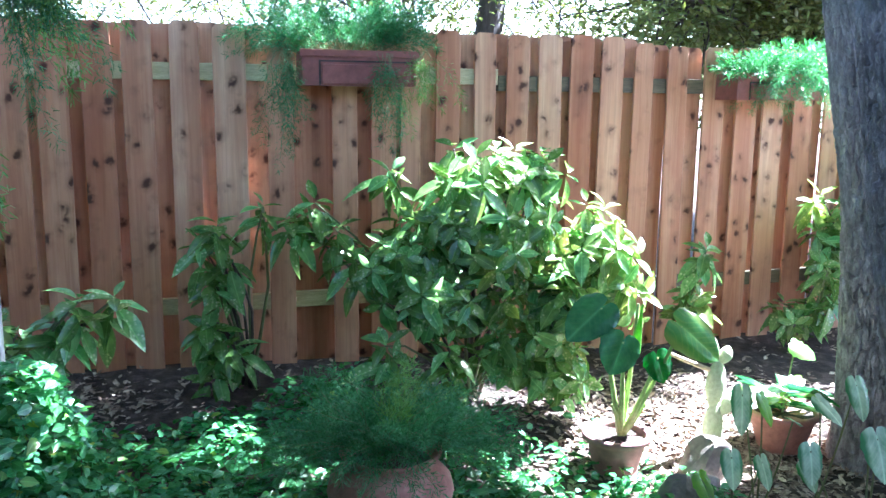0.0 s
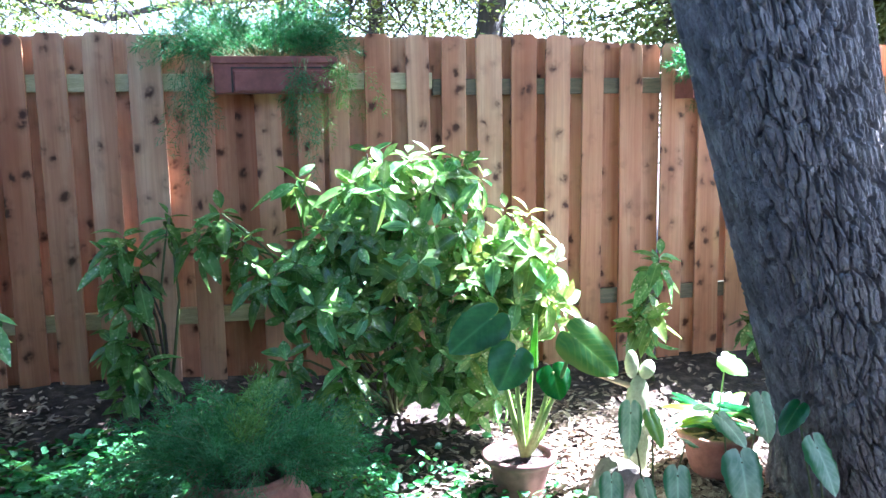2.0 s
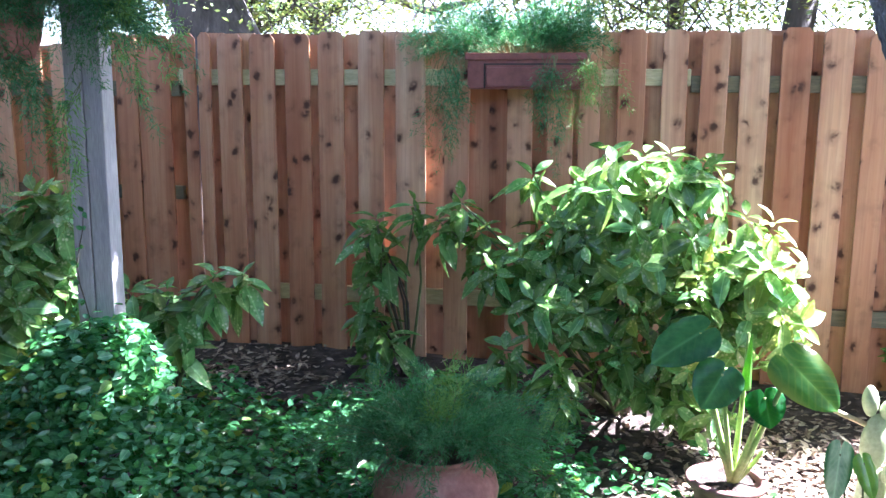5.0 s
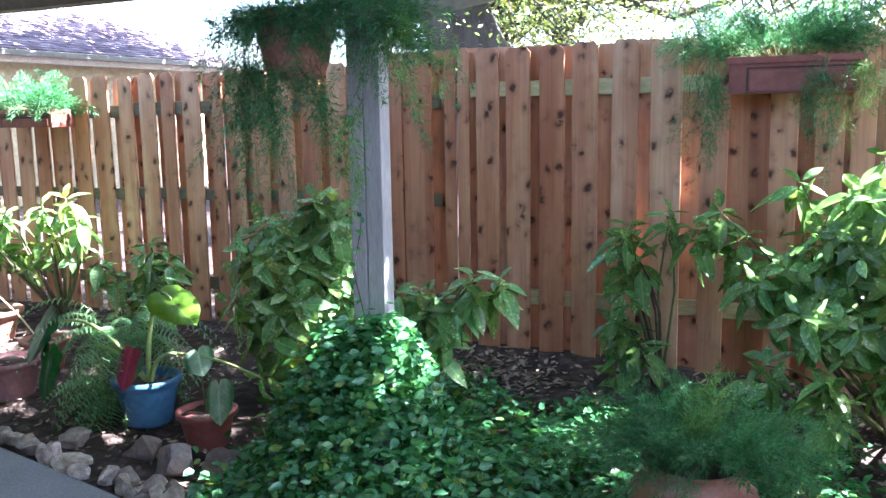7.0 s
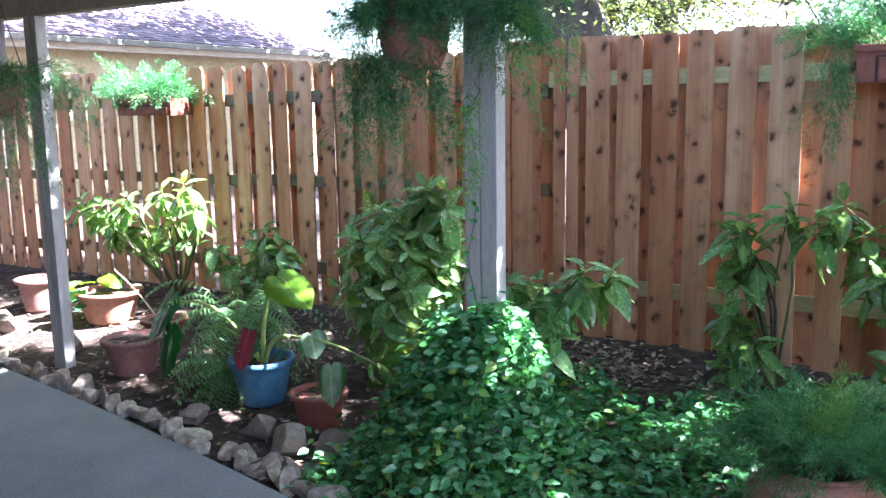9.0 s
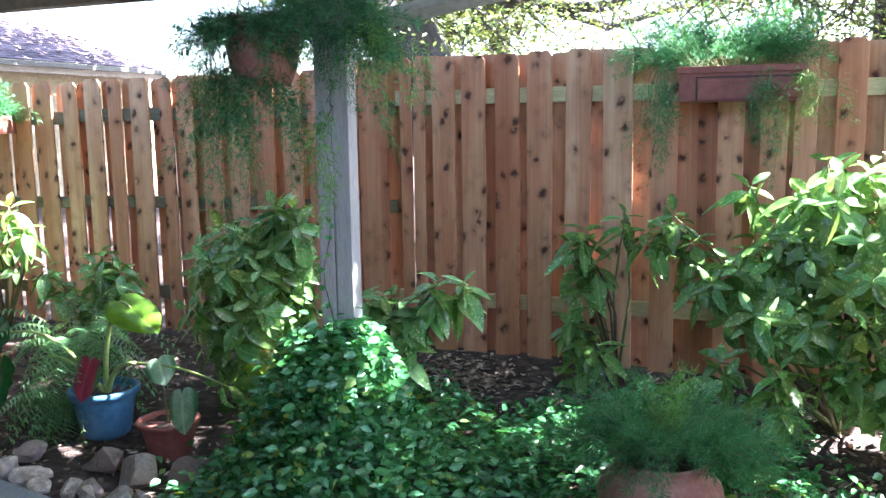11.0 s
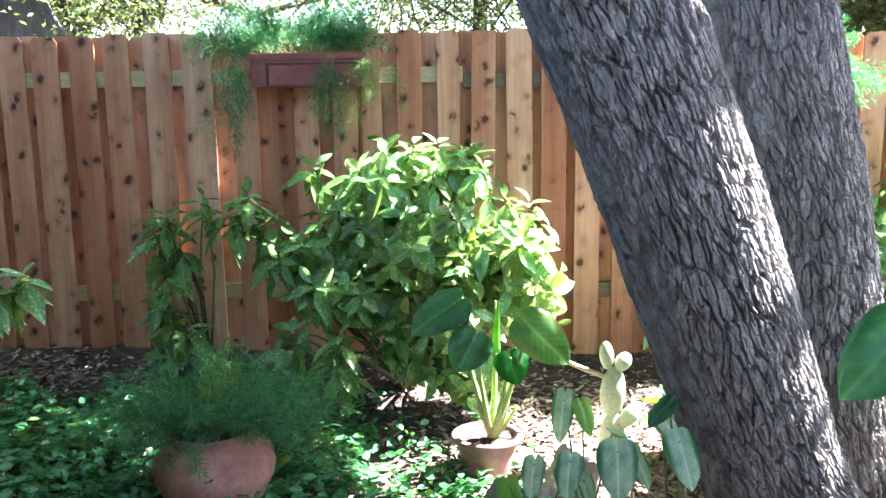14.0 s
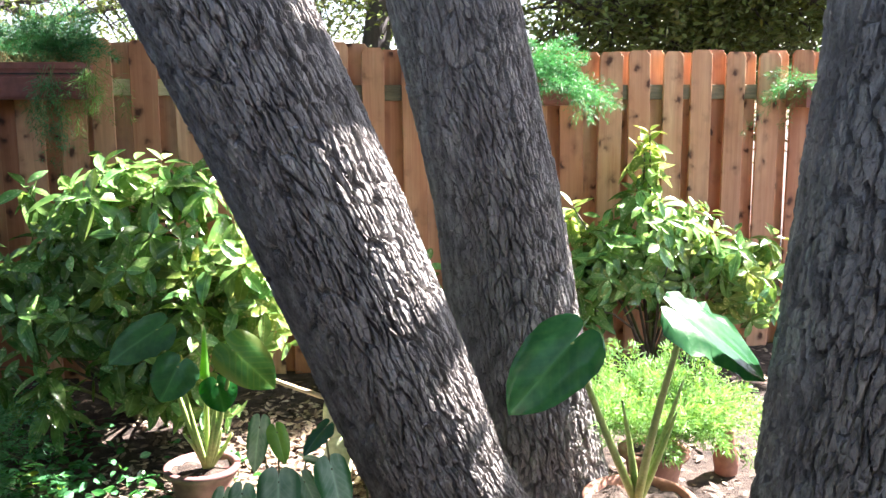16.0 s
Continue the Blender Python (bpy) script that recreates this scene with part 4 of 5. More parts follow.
def vine():
    rng = np.random.default_rng(21)
    n = 22000
    x, y = rng.uniform(-2.0, 1.75, n), rng.uniform(2.45, 4.85, n)
    edge_y = 4.45 + 0.18 * np.sin(x * 3.1) + 0.35 * np.clip(x - 0.2, 0, 1) * (x < 0.7)
    keep = (y < edge_y - rng.exponential(0.12, n)) & (y > 2.62 - 0.25 * (x + 1.4))
    keep &= ~((x > 1.0) & (y > 3.25) & (rng.random(n) < 0.85)) & ~((x > 0.55) & (y > 3.75) & (rng.random(n) < 0.7)) & (x > -1.48 - 0.1 * np.sin(5 * y) + 0.25 * (y > 3.5))
    dens = np.sin(x * 4.3 + 1) * np.cos(y * 5.1) + rng.normal(0, 0.5, n)
    keep &= dens > -1.3
    x, y = x[keep], y[keep]
    k = rng.integers(0, len(x), 5200)
    mx, my = rng.normal(-0.98, 0.25, 5200), rng.normal(3.14, 0.22, 5200)
    x, y = np.concatenate([x, mx]), np.concatenate([y, my])
    n = len(x)
    g = np.array([ground_z(a, b) for a, b in zip(x, y)])
    h = vine_height(x, y)
    z = g + h * rng.uniform(0.5, 1.2, n) + rng.uniform(0, 0.03, n) + (rng.random(n) < 0.08) * rng.uniform(0.0, 0.07, n)
    gx = (vine_height(x + 0.01, y) - h) / 0.01
    gy = (vine_height(x, y + 0.01) - h) / 0.01
    up = unit(np.stack([-gx, -gy, np.ones(n)], -1)) + rng.normal(0, 0.42, (n, 3))
    a = rng.uniform(0, 2 * np.pi, n)
    D = np.stack([np.cos(a), np.sin(a), rng.uniform(-0.2, 0.5, n)], -1)
    L = rng.uniform(0.034, 0.066, n)
    P = np.stack([x, y, z], -1)
    b = base("ground_vine", -0.5, 3.4, 0, "dense glossy green vine carpet that climbs the post", "vine", kind="stuff")
    bpy.context.view_layer.update()
    o = np.array([-0.5, 3.4, 0])
    new_leaf = rng.random(n) < 0.035 + 0.08 * np.exp(-((x + 1.3) ** 2 + (y - 2.95) ** 2) / 0.06)
    for m, mat, nm in ((~new_leaf, VINE, "vine_leaves"), (new_leaf, VINE_NEW, "new_vine_leaves")):
        leaves(nm, P[m] - o, D[m], up[m], L[m], L[m] * 0.6, rng.uniform(0.05, 0.35, m.sum()), OVAL, mat, b)["kind"] = "stuff"
    bm = bmesh.new()
    r = random.Random(4)
    for i in range(60):
        px, py = r.uniform(-1.6, 0.9), r.uniform(2.8, 4.0)
        pts = []
        ang = r.uniform(0, 6.28)
        for s in range(7):
            qx, qy = px + 0.06 * s * math.cos(ang + 0.2 * s), py + 0.06 * s * math.sin(ang + 0.2 * s)
            pts.append(Vector((qx + 0.5, qy - 3.4, ground_z(qx, qy) + float(vine_height(qx, qy)) * r.uniform(0.7, 1.1))))
        tube(bm, pts, 0.0025, 0.0015, 4)
    part("vine_runners", bm, WOODY, b)
    # tendrils with single leaves up the face of the post
    bm = bmesh.new()
    pts = [Vector((-1.0 + 0.02 * math.sin(i), 3.215, 0.45 + 0.07 * i)) - Vector((-0.5, 3.4, 0)) for i in range(9)]
    tube(bm, pts, 0.003, 0.002, 5)
    part("climbing_tendril", bm, WOODY, b)
    Q = np.array([list(p) for p in pts]).repeat(2, 0)
    m = len(Q)
    leaves("tendril_leaves", Q, np.stack([rng.normal(0, 1, m), np.full(m, -0.5), rng.normal(0, 0.5, m)], -1), np.tile([0, -1.0, 0.3], (m, 1)), np.full(m, 0.03), np.full(m, 0.02), np.full(m, 0.1), OVAL, VINE, b)
    return b


vine()


def litter():
    rng = np.random.default_rng(33)
    n = 4600
    x, y = rng.uniform(-6.5, 5.2, n), rng.uniform(2.5, 4.98, n)
    edge = np.array([edge_line(min(1, max(0, (a + 5.0) / 4.2))).y + 0.1 for a in x])
    ok = (y > edge) | (x > 0.3)
    x, y = x[ok], y[ok]
    cx, cy = rng.normal(-0.85, 0.25, 500), rng.normal(4.6, 0.13, 500)
    x, y = np.concatenate([x, cx]), np.concatenate([y, cy])
    # extra leaves heaped in the sun pool so that it looks brighter
    x, y = np.concatenate([x, rng.normal(2.1, 0.42, 5200)]), np.concatenate([y, rng.normal(3.7, 0.36, 5200)])
    n = len(x)
    P = np.stack([x, y, np.array([ground_z(a, b) for a, b in zip(x, y)]) + rng.uniform(0.003, 0.022, n)], -1)
    a = rng.uniform(0, 2 * np.pi, n)
    D = np.stack([np.cos(a), np.sin(a), rng.normal(0, 0.2, n)], -1)
    U = np.array([0, 0, 1.0]) + rng.normal(0, 0.2, (n, 3))
    L = rng.uniform(0.025, 0.06, n)
    ob = leaves("leaf_litter", P, D, U, L, L * 0.45, rng.uniform(-0.2, 0.3, n), OVAL, LITTER)
    return tagged(ob, "dry brown fallen leaves scattered over the soil, thickened to brighten the sun pool", "leaf litter", kind="stuff")


litter()


# ---- window boxes on the fence ----
def planter(x0, x1, z0, z1, label, wood, depth=0.22):
    p = base("planter_box", (x0 + x1) / 2, FENCE_Y - 0.003, z0, label, "planter", "fence planters")
    w, h = x1 - x0, z1 - z0
    t = 0.014
    bm = bmesh.new()
    for args in ((-w / 2, -depth, 0, w / 2, -depth + t, h), (-w / 2, -t, 0, w / 2, 0, h), (-w / 2, -depth + t, 0, -w / 2 + t, -t, h), (w / 2 - t, -depth + t, 0, w / 2, -t, h), (-w / 2 + t, -depth + t, 0.0, w / 2 - t, -t, t)):
        box(bm, *args)
    part("trough", bm, wood, p)
    bm = bmesh.new()
    box(bm, -w / 2 - 0.014, -depth - 0.016, h - 0.032, w / 2 + 0.014, -depth - 0.001, h + 0.004, 0.004)
    part("rim", bm, wood, p)
    bm = bmesh.new()
    box(bm, -w / 2 + 0.10, -depth - 0.012, 0.008, w / 2 - 0.03, -depth - 0.001, h - 0.07, 0.004)
    part("raised_panel", bm, wood, p)
    # raised black strips stand in for the shade of a groove by the panel
    bm = bmesh.new()
    box(bm, -w / 2 + 0.086, -depth - 0.006, 0.002, -w / 2 + 0.094, -depth - 0.001, h - 0.05)
    box(bm, -w / 2 + 0.094, -depth - 0.006, h - 0.058, w / 2 - 0.02, -depth - 0.001, h - 0.05)
    part("groove_shade", bm, WIRE, p)
    bm = bmesh.new()
    box(bm, -w / 2 + t, -depth + t, h - 0.05, w / 2 - t, -t, h - 0.03)
    part("potting_soil", bm, SOIL, p)
    bpy.context.view_layer.update()
    return p


BOXRED = plain("red_brown_plastic", [(0.20, 0.065, 0.05), (0.29, 0.10, 0.08)], 4, 0.5, 0.08, 0.003)
b1 = planter(0.32, 0.93, 1.51, 1.69, "red-brown planter box with asparagus fern hung on the fence", BOXRED)
plume((0.56, 4.88, 1.69), b1, 135, 0.46, 101, FERN, 1.35, 0.7, 1.0, (-0.02, -0.08, 0.1), 0.30, 170, 0.4)
plume((0.20, 4.76, 1.68), b1, 12, 0.34, 102, FERN, 0.05, 1.2, 0.16, (-0.06, -0.12, -0.8), 0.05, 190, 0.4)
plume((0.76, 4.74, 1.68), b1, 9, 0.42, 103, FERN, 0.05, 1.1, 0.10, (0.0, -0.2, -0.9), 0.06, 190, 0.4)
# light needles stand for the sun on this trailing end
plume((0.96, 4.76, 1.70), b1, 9, 0.26, 109, FERN_LIGHT_LIT, 0.1, 1.2, 0.2, (0.05, -0.1, -0.7), 0.05, 150, 0.4)
b2 = planter(2.97, 3.60, 1.46, 1.62, "red-brown planter box with light green fern near the oaks", BOXRED)
plume((3.26, 4.84, 1.62), b2, 70, 0.36, 104, FERN, 1.1, 0.9, 1.0, (0.05, -0.2, 0), 0.22, 150, 0.5, 0.005)
plume((3.42, 4.78, 1.58), b2, 40, 0.32, 105, FERN, 0.2, 1.4, 0.7, (0.2, -0.4, 0), 0.16, 170, 0.5)
b3 = planter(5.08, 5.7, 1.44, 1.60, "red-brown planter box with trailing fern at the far end", BOXRED)
plume((5.35, 4.86, 1.58), b3, 40, 0.42, 106, FERN, 0.5, 1.1, 1.0, (-0.1, -0.2, 0), 0.25, 150, 0.45)
b4 = planter(-5.05, -4.45, 1.39, 1.52, "dark red planter box with bright green fern on the fence", BOXRED)
plume((-4.72, 4.84, 1.52), b4, 95, 0.48, 107, FERN, 1.3, 1.0, 1.0, (-0.12, -0.2, 0), 0.26, 150, 0.5, 0.005)


# ---- hanging baskets ----
def hanging_pot(x, y, z, r, label, seed, fronds, mat, length):
    p = base("hanging_basket", x, y, z, label, "hanging basket", "hanging baskets")
    bm = bmesh.new()
    lathe(bm, [(r * 0.5, -0.255), (r * 0.68, -0.25), (r * 0.86, -0.18), (r * 0.95, -0.09), (r, -0.01), (r + 0.012, 0.0), (r + 0.012, 0.025), (r - 0.006, 0.025), (r - 0.01, -0.02)], 36)
    part("bowl", bm, TERRA_OLD, p, smooth=True)
    for i in range(3):
        a = 2.1 * i + 0.4
        bm = bmesh.new()
        tube(bm, [Vector((r * math.cos(a), r * math.sin(a), 0.02)), Vector((0, 0, 0.62))], 0.003, 0.003, 5)
        part("hanger_wire", bm, WIRE, p)
    bpy.context.view_layer.update()
    plume((x, y, z), p, fronds, length, seed, mat, 0.5, 2.0, 0.8, (0, 0, 0), r, 230)
    return p


h1 = hanging_pot(-1.26, 3.2, 1.84, 0.162, "terracotta hanging basket overflowing with asparagus fern", 111, 52, FERN, 0.30)
plume((-1.42, 3.14, 1.74), h1, 22, 0.52, 112, FERN, 0.1, 1.2, 0.10, (-0.02, -0.04, -0.6), 0.10, 230, 1.0, 0.0036)
plume((-1.22, 3.10, 1.66), h1, 16, 0.26, 117, FERN, 0.1, 1.2, 0.25, (0.05, -0.05, -0.5), 0.12, 200, 1.0, 0.0036)
plume((-1.28, 3.06, 1.84), h1, 26, 0.24, 118, FERN, 0.4, 1.8, 0.8, (0, -0.25, 0), 0.14, 190)
plume((-0.95, 3.22, 1.90), h1, 30, 0.26, 113, FERN, 0.5, 1.5, 0.7, (0.12, -0.15, -0.1), 0.08, 220)
plume((-0.86, 3.2, 1.84), h1, 30, 0.30, 119, FERN, 0.3, 1.5, 0.4, (0.35, -0.15, -0.4), 0.06, 200)
# lighter colour here stands for frond tips caught by the sun
plume((-0.82, 3.18, 1.80), h1, 8, 0.36, 120, FERN_LIGHT_LIT, 0.2, 1.3, 0.3, (0.6, -0.1, -0.3), 0.05, 150, 1.0, 0.0045)
plume((-0.92, 3.14, 1.5), h1, 3, 0.34, 114, FERN_LIGHT_LIT, 0.1, 1.6, 0.3, (0.1, -0.2, -0.7), 0.02, 140, 1.0, 0.006)
h2 = hanging_pot(-4.18, 3.2, 1.66, 0.17, "shaded hanging basket with dark trailing fern", 115, 70, FERN, 0.42)
plume((-4.15, 3.15, 1.5), h2, 26, 0.46, 116, FERN, 0.1, 1.6, 0.35, (0, -0.1, -0.4), 0.12, 250)


def bracket(a, b, label):
    """A curved timber brace from the post to the roof above."""
    p = base("timber_brace", *a, label, "brace")
    bm = bmesh.new()
    tube(bm, [q - Vector(a) for q in arc(a, b, 0.03, 12)], 0.042, 0.042, 4)
    part("brace_bar", bm, BEAM, p)


bracket((-0.98, 3.36, 1.82), (0.9, 3.36, 2.06), "curved pale timber brace on the porch post")


# ---- pots and their plants ----
fp = base("fern_urn", 0.40, 3.25, ground_z(0.4, 3.25) - 0.005, "wide weathered terracotta pot with a dark foxtail fern", "pot", "plant pots")
bm = bmesh.new()
lathe(bm, [(0.13, 0.0), (0.15, 0.005), (0.20, 0.06), (0.236, 0.13), (0.245, 0.18), (0.235, 0.225), (0.20, 0.262), (0.178, 0.285), (0.176, 0.30), (0.192, 0.325), (0.20, 0.335), (0.19, 0.342), (0.172, 0.335), (0.165, 0.30), (0.16, 0.28)], 56)
part("pot_body", bm, TERRA_OLD, fp, smooth=True)
bm = bmesh.new()
lathe(bm, [(0.02, 0.27), (0.163, 0.285), (0.02, 0.30)], 24)
part("potting_soil", bm, SOIL, fp, smooth=True)
bpy.context.view_layer.update()
plume((0.40, 3.27, 0.13), fp, 78, 0.46, 121, FERN, 1.0, 0.75, 1.0, (-0.05, 0.35, 0.25), 0.12, 210)
plume((0.5, 3.28, 0.15), fp, 34, 0.52, 122, FERN, 0.6, 0.85, 1.0, (0.75, 0.1, 0.1), 0.1, 230)
plume((0.32, 3.28, 0.15), fp, 22, 0.46, 124, FERN, 0.5, 0.75, 1.0, (-0.75, 0.15, 0.15), 0.1, 210)
plume((0.42, 3.25, 0.16), fp, 7, 0.34, 123, FERN_LIGHT_LIT, 2.5, 0.1, 0.3, (0, 0.1, 1), 0.03, 170)

ep = pot(1.53, 3.52, 0.135, 0.095, 0.19, PLUM, "plum plastic pot with a tall elephant ear plant", rim=0.02)
S0 = (1.55, 3.52, -0.06)
for at, tp, nr, wd, mt in (((1.39, 3.46, 0.57), (1.17, 3.38, 0.45), (-0.15, -0.7, 0.7), 0.21, EAR), ((1.47, 3.40, 0.43), (1.38, 3.35, 0.28), (-0.15, -0.95, 0.3), 0.20, EAR),
                           ((1.69, 3.30, 0.51), (1.87, 3.2, 0.35), (0.05, -0.9, 0.4), 0.21, EAR_RIB_BACKLIT), ((1.62, 3.36, 0.36), (1.65, 3.32, 0.23), (0.1, -0.95, 0.3), 0.16, EAR)):
    heart(at, tuple(Vector(at).lerp(Vector(tp), 0.85)), nr, wd * 0.92, mt, ep, ripple=0.09)
    stalk(ep, S0, at, 0.015, 0.006, 0.05, (at[0] - 1.52, -0.2, 0))
for q in ((1.62, 3.45, 0.14), (1.66, 3.5, 0.10), (1.47, 3.47, 0.12)):
    stalk(ep, S0, q, 0.016, 0.005, 0.03, (0.3, 0, 0))
stalk(ep, S0, (1.565, 3.45, 0.58), 0.015, 0.006, 0.02, (0.3, 0, 0))
stalk(ep, (1.565, 3.45, 0.36), (1.575, 3.43, 0.58), 0.022, 0.004, 0.0, (0, 0, 1), EAR_LIME_GLOW, "rolled_leaf")

rp = pot(3.17, 2.80, 0.19, 0.14, 0.24, TERRA, "terracotta pot with large elephant ear beneath the oak", z=ground_z(3.17, 2.8) - 0.005, rim=0.02)
R0 = (3.15, 2.78, -0.03)
for at, tp, nr, wd in (((2.79, 2.50, 0.68), (2.56, 2.42, 0.50), (-0.1, -0.75, 0.65), 0.24), ((2.99, 2.12, 0.84), (3.22, 2.03, 0.70), (0.22, -0.5, 0.84), 0.25)):
    heart(at, tp, nr, wd, EAR, rp, ripple=0.14, droop=0.2)
    stalk(rp, R0, at, 0.018, 0.008, 0.06, (0.4 * (at[0] - 3.1), 0.2, 0.1))
for q, w in (((3.05, 2.7, 0.40), 0.02), ((3.28, 2.7, 0.46), 0.022), ((3.12, 2.62, 0.3), 0.018), ((3.24, 2.66, 0.36), 0.02)):
    stalk(rp, R0, q, w, 0.004, 0.03, (0.2, 0, 0))

p3 = pot(2.47, 3.56, 0.16, 0.105, 0.21, TERRA, "terracotta pot of variegated leafy plants", rim=0.018)
rg = random.Random(71)
for i in range(26):
    a, rr = rg.uniform(0, 6.28), rg.uniform(0.05, 0.24)
    at = Vector((2.47 + 0.06 * math.cos(a), 3.56 + 0.06 * math.sin(a), rg.uniform(0.0, 0.10)))
    tp = at + Vector((rr * math.cos(a), rr * math.sin(a), rg.uniform(-0.02, 0.10)))
    heart(at, tp, (0.2 * math.cos(a), 0.2 * math.sin(a) - 0.3, 1), 0.06, rg.choice((EAR, EAR_LIME_GLOW, CALADIUM)), p3, droop=0.3)
heart((2.48, 3.52, 0.30), (2.55, 3.45, 0.25), (0, -0.5, 0.9), 0.13, EAR_LIME_GLOW, p3)
stalk(p3, (2.47, 3.56, -0.05), (2.48, 3.52, 0.30), 0.005, 0.003, 0.02)


def caladium(x, y, leaf_list, label, mat=None):
    """Heart-shaped leaves on thin stalks. leaf_list: middle of the leaf, length, width, way of the tip seen from above in degrees, tilt of the tip below level."""
    z = ground_z(x, y)
    c = base("caladium_plant", x, y, z, label, "plant", "caladiums")
    bpy.context.view_layer.update()
    for mid, ln, wd, turn, tilt, skin in leaf_list:
        a, b = radians(turn), radians(tilt)
        d = Vector((math.cos(a) * math.cos(b), math.sin(a) * math.cos(b), -math.sin(b)))
        n = Vector((math.cos(a) * math.sin(b), math.sin(a) * math.sin(b), math.cos(b))) + Vector((0, -0.35, 0.1))
        at = Vector(mid) - d * ln * 0.3
        heart(at, at + d * ln * 0.74, n, wd * 0.78, skin, c, ripple=0.03, droop=0.14, cup=0.2)
        stalk(c, (x, y, z - 0.02), at, 0.005, 0.003, 0.04, (0, -0.3, 0.2), TWIG)
    return c


caladium(2.06, 2.18, [((2.01, 2.20, 0.39), 0.19, 0.13, -70, 55, CALADIUM), ((1.96, 2.3, 0.5), 0.13, 0.09, 200, 40, EAR)],
         "pale white-veined caladium leaning against the oak base")
caladium(1.9, 2.45, [((1.85, 2.34, 0.30), 0.20, 0.16, -95, 60, CALADIUM), ((1.95, 2.46, 0.26), 0.16, 0.11, -40, 55, CALADIUM), ((1.73, 2.52, 0.21), 0.16, 0.11, -110, 60, CALADIUM), ((1.80, 2.6, 0.12), 0.13, 0.1, -80, 50, CALADIUM)],
         "cluster of pale green caladium leaves with white veins")
caladium(1.86, 2.95, [((1.775, 2.97, 0.24), 0.22, 0.11, -115, 65, CALADIUM), ((1.86, 2.93, 0.25), 0.16, 0.10, -60, 60, EAR_LIME_GLOW), ((1.98, 2.9, 0.2), 0.13, 0.08, 30, 20, CALADIUM)],
         "tall caladium with mottled green and yellow leaves in the sun")
caladium(1.66, 2.85, [((1.65, 2.84, 0.06), 0.17, 0.11, -110, 55, CALADIUM), ((1.77, 2.80, 0.05), 0.15, 0.1, -80, 60, CALADIUM), ((1.58, 2.9, -0.04), 0.16, 0.12, -70, 55, EAR_LIME_GLOW)],
         "low caladium with broad pale leaves among the stones")
caladium(2.2, 3.0, [((2.16, 2.92, 0.22), 0.17, 0.13, -60, 35, CALADIUM), ((2.25, 2.86, 0.28), 0.2, 0.12, -100, 55, CALADIUM)],
         "white-veined caladium with drooping leaves in full sun")

# prickly pear beside the bare soil
cp = base("prickly_pear", 2.1, 3.6, ground_z(2.1, 3.6), "pale prickly pear cactus pads in bright sun", "cactus")
for cx, cz, w, h, tilt in ((0, 0.12, 0.13, 0.28, 0), (0.0, 0.35, 0.12, 0.24, 3), (-0.03, 0.52, 0.065, 0.13, -6), (0.045, 0.49, 0.075, 0.09, 30), (0.08, 0.24, 0.08, 0.13, 40)):
    bm = bmesh.new()
    bmesh.ops.create_uvsphere(bm, u_segments=20, v_segments=12, radius=0.5)
    for v in bm.verts:
        v.co = Vector((v.co.x * w, v.co.y * 0.04 * (1.4 - abs(v.co.z)), v.co.z * h))
    bmesh.ops.transform(bm, matrix=pose(cx, 0, cz, 0, tilt, 10), verts=bm.verts)
    part("cactus_pad", bm, CACTUS, cp, smooth=True)
bp = base("fallen_stick", 1.92, 3.62, ground_z(1.92, 3.62) + 0.38, "bleached dry stick propped on the cactus", "stick")
bm = bmesh.new()
tube(bm, [Vector((-0.08, -0.02, 0.13)), Vector((0.03, -0.02, 0.08)), Vector((0.15, -0.02, 0.03))], 0.010, 0.012, 7)
part("stick", bm, STRAW, bp)

# light green fern beside the right pot
rf = pot(3.48, 3.35, 0.13, 0.1, 0.18, TERRA, "small terracotta pot hidden under a bright feathery fern")
plume((3.46, 3.3, 0.0), rf, 130, 0.6, 131, FERN_LIGHT_LIT, 1.8, 0.8, 1.0, (0, -0.05, 0.2), 0.12, 190, 1.0, 0.005)
un = base("garden_urn", 3.86, 3.4, ground_z(3.86, 3.4), "small rust-coloured clay urn on sunny soil", "urn")
bm = bmesh.new()
lathe(bm, [(0.035, 0), (0.05, 0.01), (0.06, 0.08), (0.045, 0.16), (0.03, 0.2), (0.04, 0.22), (0.03, 0.222), (0.02, 0.2)], 24)
part("urn_body", bm, TERRA, un, smooth=True)

# blue pot and its neighbours by the patio
bl = pot(-2.49, 3.5, 0.165, 0.12, 0.26, BLUE, "blue plastic pot with a leggy elephant ear", rim=0.018)
B0 = (-2.47, 3.5, 0.02)
# this leaf is coloured lime so that it seems backlit
heart((-2.24, 3.41, 0.54), (-2.0, 3.34, 0.45), (0.0, -0.4, 0.95), 0.22, EAR_LIME_GLOW, bl, ripple=0.05)
stalk(bl, B0, (-2.38, 3.45, 0.42), 0.017, 0.011, 0.03, (-0.6, 0, 0))
stalk(bl, (-2.38, 3.45, 0.42), (-2.20, 3.40, 0.53), 0.011, 0.006, 0.07)
stalk(bl, B0, (-2.20, 3.42, 0.24), 0.015, 0.009, 0.07, (-0.4, 0, 0.8))
stalk(bl, (-2.20, 3.42, 0.24), (-1.62, 3.35, 0.19), 0.009, 0.004, 0.03)
stalk(bl, B0, (-3.05, 3.4, 0.34), 0.014, 0.005, 0.14)
stalk(bl, B0, (-2.9, 3.42, 0.20), 0.014, 0.005, 0.10)
heart((-3.05, 3.38, 0.36), (-3.16, 3.28, 0.13), (-0.3, -0.85, 0.4), 0.20, EAR, bl, ripple=0.05)
heart((-3.0, 3.32, 0.18), (-3.0, 3.24, -0.06), (-0.2, -0.9, 0.2), 0.2, EAR, bl, ripple=0.05)
